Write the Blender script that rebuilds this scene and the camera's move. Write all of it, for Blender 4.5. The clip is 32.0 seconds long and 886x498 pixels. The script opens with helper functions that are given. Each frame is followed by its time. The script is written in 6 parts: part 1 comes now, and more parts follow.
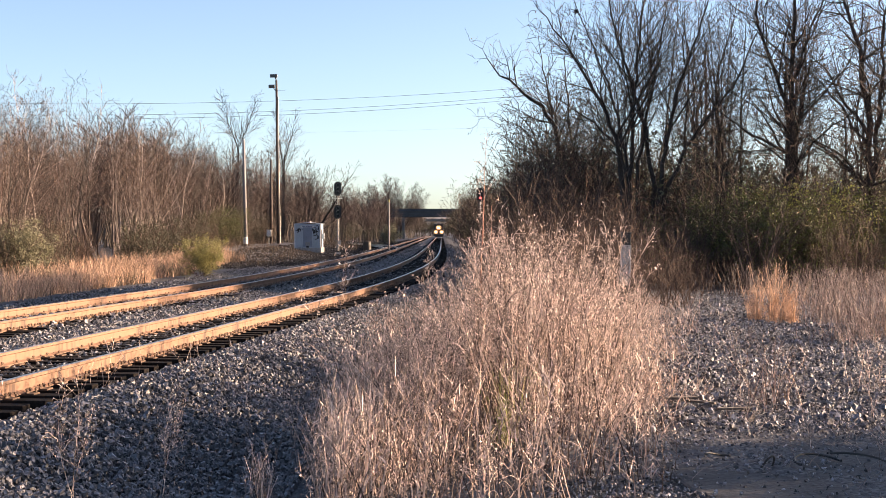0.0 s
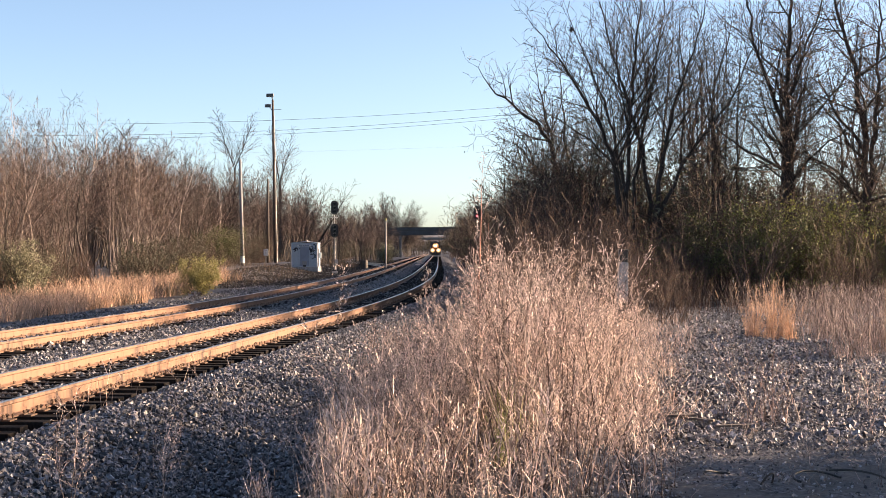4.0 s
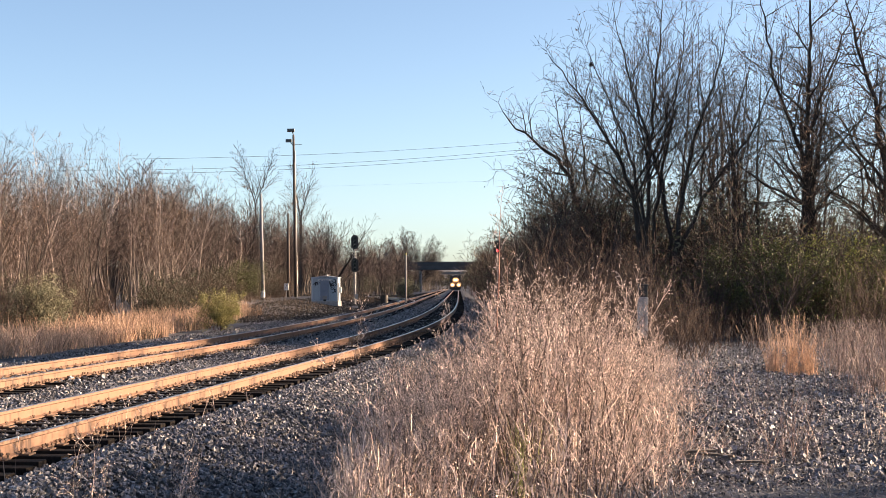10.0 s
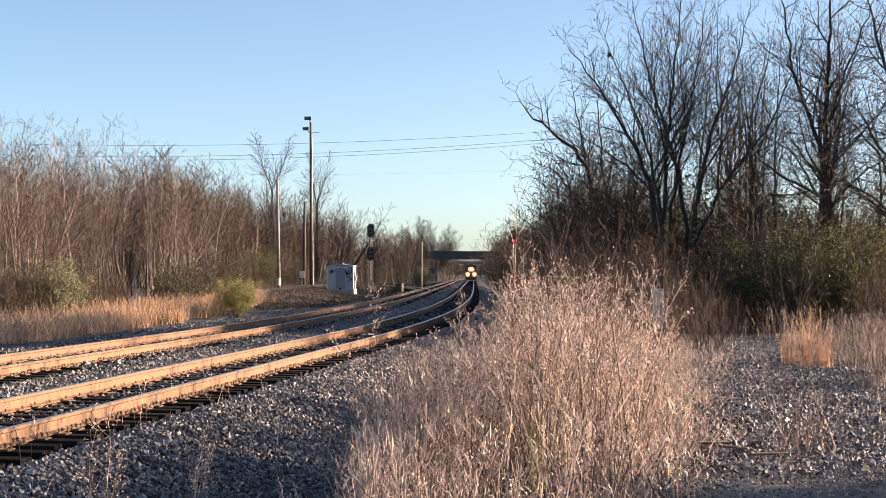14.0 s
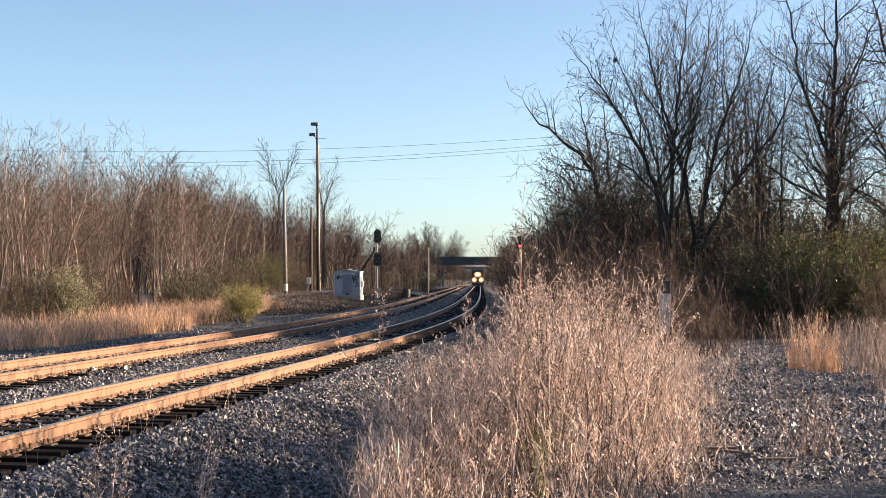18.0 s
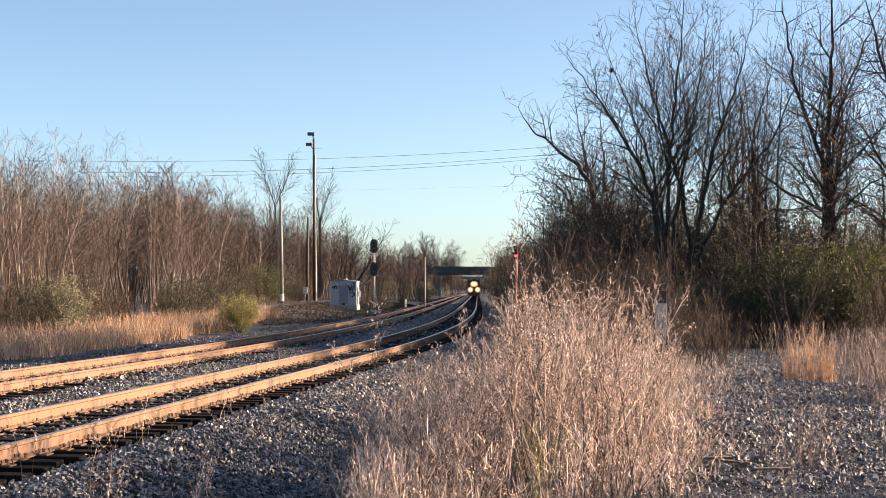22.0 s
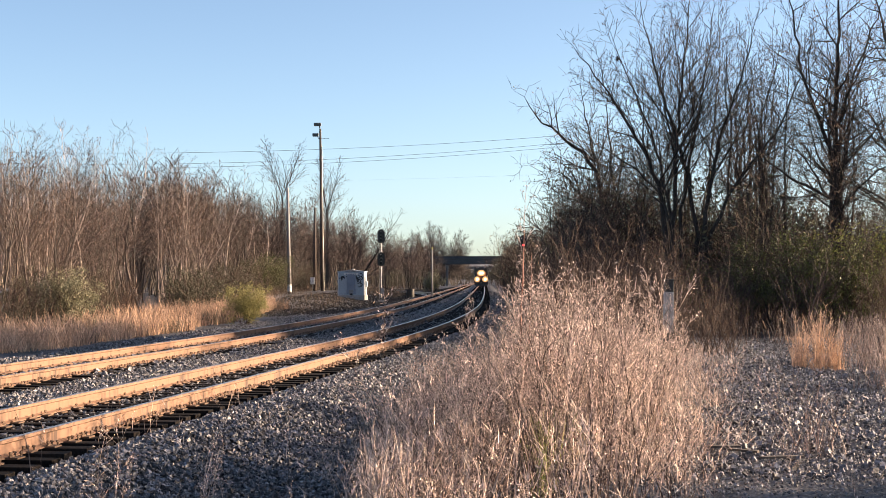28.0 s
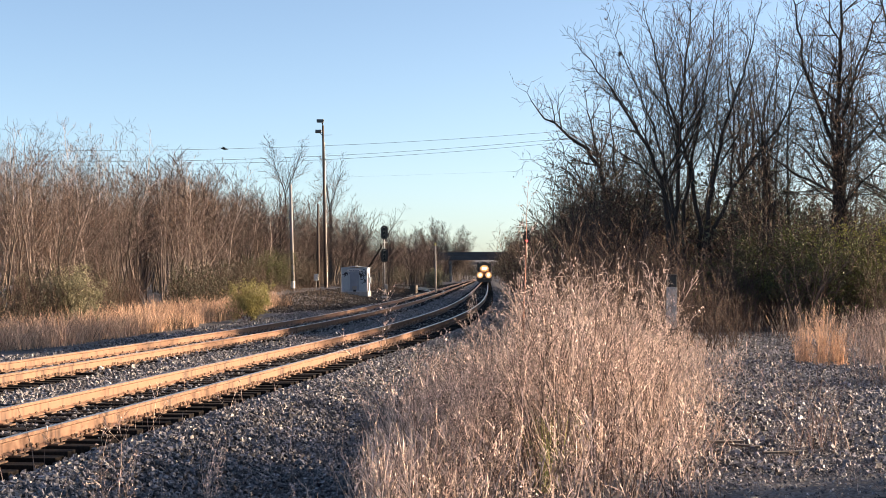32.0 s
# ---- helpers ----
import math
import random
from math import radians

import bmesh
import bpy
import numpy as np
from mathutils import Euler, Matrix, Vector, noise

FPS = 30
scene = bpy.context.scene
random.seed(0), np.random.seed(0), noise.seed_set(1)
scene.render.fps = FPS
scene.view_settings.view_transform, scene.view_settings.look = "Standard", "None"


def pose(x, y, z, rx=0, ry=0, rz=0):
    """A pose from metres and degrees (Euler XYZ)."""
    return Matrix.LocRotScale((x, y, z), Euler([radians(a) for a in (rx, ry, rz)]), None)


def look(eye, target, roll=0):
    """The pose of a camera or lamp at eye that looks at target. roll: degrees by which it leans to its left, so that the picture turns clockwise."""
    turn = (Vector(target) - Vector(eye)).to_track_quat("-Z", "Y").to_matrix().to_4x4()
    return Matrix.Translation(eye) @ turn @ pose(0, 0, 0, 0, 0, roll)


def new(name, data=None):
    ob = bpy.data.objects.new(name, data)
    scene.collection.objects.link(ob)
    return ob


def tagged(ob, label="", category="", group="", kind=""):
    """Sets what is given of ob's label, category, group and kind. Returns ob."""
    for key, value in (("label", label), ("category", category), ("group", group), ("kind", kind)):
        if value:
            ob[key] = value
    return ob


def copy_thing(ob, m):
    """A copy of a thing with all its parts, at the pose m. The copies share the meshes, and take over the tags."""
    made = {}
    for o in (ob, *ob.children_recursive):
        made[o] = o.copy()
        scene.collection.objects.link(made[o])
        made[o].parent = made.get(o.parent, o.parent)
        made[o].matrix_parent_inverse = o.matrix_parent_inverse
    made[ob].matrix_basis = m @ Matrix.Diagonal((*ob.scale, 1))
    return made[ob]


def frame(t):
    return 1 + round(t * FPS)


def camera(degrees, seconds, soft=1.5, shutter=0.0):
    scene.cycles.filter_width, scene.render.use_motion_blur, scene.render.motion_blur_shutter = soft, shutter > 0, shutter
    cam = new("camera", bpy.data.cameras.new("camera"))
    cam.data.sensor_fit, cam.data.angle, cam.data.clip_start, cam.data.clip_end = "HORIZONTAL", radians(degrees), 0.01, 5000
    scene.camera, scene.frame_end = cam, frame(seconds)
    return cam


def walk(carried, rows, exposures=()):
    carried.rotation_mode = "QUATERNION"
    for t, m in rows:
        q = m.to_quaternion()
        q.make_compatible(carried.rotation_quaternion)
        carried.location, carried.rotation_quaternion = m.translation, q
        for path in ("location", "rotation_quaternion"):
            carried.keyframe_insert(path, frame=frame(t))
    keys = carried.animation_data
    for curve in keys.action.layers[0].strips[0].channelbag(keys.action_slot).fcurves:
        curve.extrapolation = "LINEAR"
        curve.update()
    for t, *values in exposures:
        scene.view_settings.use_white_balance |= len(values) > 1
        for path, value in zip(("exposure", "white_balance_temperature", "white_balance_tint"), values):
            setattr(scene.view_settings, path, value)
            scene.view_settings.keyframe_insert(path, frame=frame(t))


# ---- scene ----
DEGREES = 33.57

cam = camera(DEGREES, 32.0, soft=0.45)
PATH = [
    (0.0, pose(-0.0308, -0.0001, 1.6004, 89.3385, 0.0989, -1.7211)),
    (0.5, pose(-0.0336, -0.0000, 1.5934, 89.2458, 0.1544, -1.8607)),
    (1.0, pose(-0.0310, -0.0003, 1.5963, 89.2005, 0.1357, -1.9332)),
    (1.5, pose(-0.0293, -0.0002, 1.6003, 89.3163, 0.2588, -2.0179)),
    (2.0, pose(-0.0301, -0.0000, 1.5974, 89.5076, 0.2761, -2.0537)),
    (2.5, pose(-0.0244, -0.0002, 1.5990, 89.7075, 0.3321, -2.0266)),
    (3.0, pose(-0.0353, 0.0002, 1.6041, 89.8761, 0.3987, -1.9837)),
    (3.5, pose(-0.0359, 0.0002, 1.6042, 89.9779, 0.3979, -1.8833)),
    (5.5, pose(-0.0333, 0.0001, 1.6070, 90.1433, 0.4706, -1.7873)),
    (6.0, pose(-0.0324, -0.0001, 1.6026, 90.1083, 0.4921, -1.7559)),
    (6.5, pose(-0.0393, 0.0001, 1.6034, 90.1336, 0.5149, -1.6044)),
    (7.0, pose(-0.0345, 0.0001, 1.6023, 90.3125, 0.5824, -1.3547)),
    (7.5, pose(-0.0200, -0.0001, 1.6048, 90.5827, 0.5524, -1.0828)),
    (8.0, pose(-0.0347, 0.0004, 1.6081, 90.9201, 0.5393, -0.9460)),
    (8.5, pose(-0.0288, 0.0002, 1.6072, 91.1241, 0.5209, -0.9073)),
    (9.0, pose(-0.0205, 0.0001, 1.6053, 91.2669, 0.4968, -0.9656)),
    (9.5, pose(-0.0121, -0.0002, 1.6061, 91.3293, 0.4615, -1.0142)),
    (10.0, pose(-0.0155, -0.0001, 1.6042, 91.4037, 0.3900, -1.0494)),
    (10.5, pose(-0.0199, 0.0002, 1.6039, 91.4345, 0.3247, -1.0140)),
    (11.0, pose(-0.0224, 0.0000, 1.6064, 91.4378, 0.2353, -0.9471)),
    (11.5, pose(-0.0229, 0.0001, 1.6062, 91.3354, 0.1701, -0.8815)),
    (12.0, pose(-0.0227, 0.0001, 1.6041, 91.2064, 0.0930, -0.8144)),
    (12.5, pose(-0.0169, 0.0001, 1.6022, 91.1031, -0.0152, -0.7138)),
    (13.0, pose(-0.0194, -0.0000, 1.6050, 91.0192, -0.0972, -0.5928)),
    (13.5, pose(-0.0200, 0.0003, 1.5999, 91.0017, -0.1686, -0.5041)),
    (14.0, pose(-0.0200, 0.0001, 1.6017, 90.9884, -0.1844, -0.4442)),
    (14.5, pose(-0.0149, -0.0001, 1.6028, 91.0422, -0.1726, -0.4264)),
    (16.5, pose(-0.0210, -0.0001, 1.6018, 91.1151, -0.2449, -0.2208)),
    (17.0, pose(-0.0166, -0.0001, 1.6043, 91.0533, -0.1510, -0.1858)),
    (17.5, pose(-0.0162, -0.0003, 1.5981, 91.0768, -0.1489, -0.1753)),
    (18.0, pose(-0.0082, -0.0002, 1.5991, 91.2049, -0.0785, -0.1767)),
    (18.5, pose(-0.0149, -0.0001, 1.6023, 91.3906, -0.0800, -0.1970)),
    (19.0, pose(-0.0068, -0.0003, 1.6028, 91.5578, -0.0630, -0.2352)),
    (19.5, pose(-0.0070, -0.0001, 1.6047, 91.7187, -0.0345, -0.3051)),
    (20.0, pose(-0.0047, -0.0001, 1.5994, 91.8098, -0.0298, -0.3719)),
    (20.5, pose(-0.0054, -0.0000, 1.5984, 91.8493, -0.0571, -0.4307)),
    (21.0, pose(-0.0010, -0.0002, 1.6034, 91.8288, -0.1002, -0.4485)),
    (21.5, pose(0.0027, 0.0001, 1.5986, 91.7501, -0.0948, -0.4318)),
    (22.0, pose(-0.0025, 0.0000, 1.5973, 91.5910, -0.0972, -0.3126)),
    (22.5, pose(-0.0025, 0.0002, 1.5997, 91.3690, -0.0475, -0.1630)),
    (23.0, pose(0.0000, -0.0000, 1.6000, 91.1458, -0.0000, 0.0000)),
    (23.5, pose(0.0018, 0.0000, 1.6006, 91.0026, -0.0200, 0.0764)),
    (24.0, pose(0.0013, -0.0002, 1.6016, 91.0034, -0.0108, 0.0963)),
    (24.5, pose(0.0023, -0.0002, 1.6091, 91.1152, 0.0769, 0.0644)),
    (25.0, pose(-0.0002, 0.0001, 1.6026, 91.2738, 0.0266, 0.0455)),
    (25.5, pose(0.0022, 0.0001, 1.6064, 91.4306, 0.1273, 0.0995)),
    (27.5, pose(0.0074, 0.0002, 1.6012, 91.3364, 0.2361, 0.0626)),
    (28.0, pose(0.0107, 0.0003, 1.6020, 91.1895, 0.2381, -0.0165)),
    (28.5, pose(0.0039, 0.0001, 1.6066, 91.0686, 0.2583, -0.0577)),
    (29.0, pose(0.0177, 0.0000, 1.6059, 91.0156, 0.3114, -0.0576)),
    (29.5, pose(0.0130, -0.0001, 1.6027, 91.0206, 0.2495, -0.0456)),
    (30.0, pose(0.0210, -0.0003, 1.6025, 91.0639, 0.3109, 0.0089)),
    (30.5, pose(0.0213, -0.0000, 1.5963, 91.1216, 0.2807, 0.0450)),
    (31.0, pose(0.0141, -0.0001, 1.6036, 91.1523, 0.3103, 0.0732)),
    (31.5, pose(0.0227, -0.0000, 1.6064, 91.1407, 0.3904, 0.1121)),
    (32.0, pose(0.0212, 0.0001, 1.6080, 91.0301, 0.4495, 0.1171)),
]
walk(cam, PATH, exposures=((0, 2.0, 8000, 13.5), (7, 1.93, 7900, 11.5), (13, 1.86, 7800, 9.5), (19, 1.85, 7750, 8), (25, 1.87, 7800, 9), (32, 1.87, 7850, 9.5)))

# ---- light ----
SUN_AZ, SUN_EL = radians(80), radians(13)
world = bpy.data.worlds.new("world")
scene.world = world
world.use_nodes = True
wn = world.node_tree
sky = wn.nodes.new("ShaderNodeTexSky")
sky.sky_type = "NISHITA"
sky.sun_disc = False
sky.sun_elevation, sky.sun_rotation = SUN_EL, SUN_AZ
sky.altitude, sky.air_density, sky.dust_density, sky.ozone_density = 60, 0.6, 1.0, 2.4
wn.nodes["Background"].inputs["Strength"].default_value = 0.085
wn.links.new(sky.outputs["Color"], wn.nodes["Background"].inputs["Color"])

SUN_DIR = Vector((math.sin(SUN_AZ) * math.cos(SUN_EL), math.cos(SUN_AZ) * math.cos(SUN_EL), math.sin(SUN_EL)))
sun = new("sun", bpy.data.lights.new("sun", "SUN"))
sun.data.energy, sun.data.angle, sun.data.color = 5.0, radians(0.6), (1.0, 0.782, 0.62)
sun.matrix_world = look((0, 0, 60), Vector((0, 0, 60)) - SUN_DIR)


# ---- materials ----
def mat(name, a, b, scale=8.0, rough=0.8, bump=0.0, metal=0.0, per_object=0.0, per_island=0.0, fine=6.0,
        glow=None, translucent=0.0, spec=0.5, coords="Object", stretch=None, span=(0.34, 0.66)):
    """A surface that wavers between the colours a and b at two scales."""
    m = bpy.data.materials.new(name)
    m.use_nodes = True
    n, link = m.node_tree.nodes, m.node_tree.links
    bsdf = n["Principled BSDF"]
    tc = n.new("ShaderNodeTexCoord")
    big, small = n.new("ShaderNodeTexNoise"), n.new("ShaderNodeTexNoise")
    big.inputs["Scale"].default_value, small.inputs["Scale"].default_value = scale, scale * fine
    big.inputs["Detail"].default_value, small.inputs["Detail"].default_value = 4, 3
    place = tc.outputs[coords]
    if stretch:
        mp = n.new("ShaderNodeMapping")
        mp.inputs["Scale"].default_value = stretch
        link.new(place, mp.inputs["Vector"])
        place = mp.outputs[0]
    for t in (big, small):
        link.new(place, t.inputs["Vector"])
    add = n.new("ShaderNodeMath")
    add.operation = "MULTIPLY_ADD"
    add.inputs[1].default_value, add.inputs[2].default_value = 0.5, 0.0
    link.new(small.outputs["Fac"], add.inputs[0])
    add2 = n.new("ShaderNodeMath")
    add2.operation = "MULTIPLY_ADD"
    add2.inputs[1].default_value = 0.5
    link.new(big.outputs["Fac"], add2.inputs[0])
    link.new(add.outputs[0], add2.inputs[2])
    ramp = n.new("ShaderNodeValToRGB")
    ramp.color_ramp.elements[0].position, ramp.color_ramp.elements[1].position = span
    ramp.color_ramp.elements[0].color, ramp.color_ramp.elements[1].color = (*a, 1), (*b, 1)
    link.new(add2.outputs[0], ramp.inputs[0])
    out = ramp.outputs["Color"]
    for amount, node, socket in ((per_object, "ShaderNodeObjectInfo", "Random"), (per_island, "ShaderNodeNewGeometry", "Random Per Island")):
        if amount:
            info, mr, hsv = n.new(node), n.new("ShaderNodeMapRange"), n.new("ShaderNodeHueSaturation")
            mr.inputs["To Min"].default_value, mr.inputs["To Max"].default_value = 1 - amount, 1 + amount
            link.new(info.outputs[socket], mr.inputs["Value"])
            link.new(mr.outputs[0], hsv.inputs["Value"])
            link.new(out, hsv.inputs["Color"])
            out = hsv.outputs["Color"]
    link.new(out, bsdf.inputs["Base Color"])
    bsdf.inputs["Roughness"].default_value, bsdf.inputs["Metallic"].default_value = rough, metal
    bsdf.inputs["Specular IOR Level"].default_value = spec
    if bump:
        bn = n.new("ShaderNodeBump")
        bn.inputs["Strength"].default_value, bn.inputs["Distance"].default_value = 1.0, bump
        link.new(small.outputs["Fac"], bn.inputs["Height"])
        link.new(bn.outputs[0], bsdf.inputs["Normal"])
    if glow:
        bsdf.inputs["Emission Color"].default_value = (*glow[0], 1)
        bsdf.inputs["Emission Strength"].default_value = glow[1]
    if translucent:
        tr, mix = n.new("ShaderNodeBsdfTranslucent"), n.new("ShaderNodeMixShader")
        mix.inputs[0].default_value = translucent
        link.new(out, tr.inputs["Color"])
        link.new(bsdf.outputs[0], mix.inputs[1])
        link.new(tr.outputs[0], mix.inputs[2])
        link.new(mix.outputs[0], n["Material Output"].inputs["Surface"])
    return m


def gravelly(name):
    """Bare soil strewn with fine gravel: cells of differing grey over brown earth, with relief."""
    m = bpy.data.materials.new(name)
    m.use_nodes = True
    n, link = m.node_tree.nodes, m.node_tree.links
    bsdf, tc = n["Principled BSDF"], n.new("ShaderNodeTexCoord")
    cell, patch = n.new("ShaderNodeTexVoronoi"), n.new("ShaderNodeTexNoise")
    cell.inputs["Scale"].default_value, patch.inputs["Scale"].default_value = 26, 0.55
    patch.inputs["Detail"].default_value = 6
    link.new(tc.outputs["Object"], cell.inputs["Vector"])
    link.new(tc.outputs["Object"], patch.inputs["Vector"])
    grey, earth, mix = n.new("ShaderNodeValToRGB"), n.new("ShaderNodeValToRGB"), n.new("ShaderNodeMix")
    for ramp, a, b in ((grey, (0.009, 0.009, 0.0105), (0.135, 0.134, 0.146)), (earth, (0.014, 0.0125, 0.0125), (0.036, 0.032, 0.03))):
        ramp.color_ramp.elements[0].color, ramp.color_ramp.elements[1].color = (*a, 1), (*b, 1)
    link.new(cell.outputs["Color"], grey.inputs[0])
    link.new(patch.outputs["Fac"], earth.inputs[0])
    mix.data_type = "RGBA"
    part_of = n.new("ShaderNodeMapRange")
    part_of.inputs["From Min"].default_value, part_of.inputs["From Max"].default_value = 0.48, 0.68
    link.new(patch.outputs["Fac"], part_of.inputs["Value"])
    link.new(part_of.outputs[0], mix.inputs["Factor"])
    link.new(grey.outputs[0], mix.inputs[6])
    link.new(earth.outputs[0], mix.inputs[7])
    link.new(mix.outputs[2], bsdf.inputs["Base Color"])
    bump = n.new("ShaderNodeBump")
    bump.invert = True
    bump.inputs["Distance"].default_value = 0.02
    link.new(cell.outputs["Distance"], bump.inputs["Height"])
    link.new(bump.outputs[0], bsdf.inputs["Normal"])
    bsdf.inputs["Roughness"].default_value = 0.8
    return m


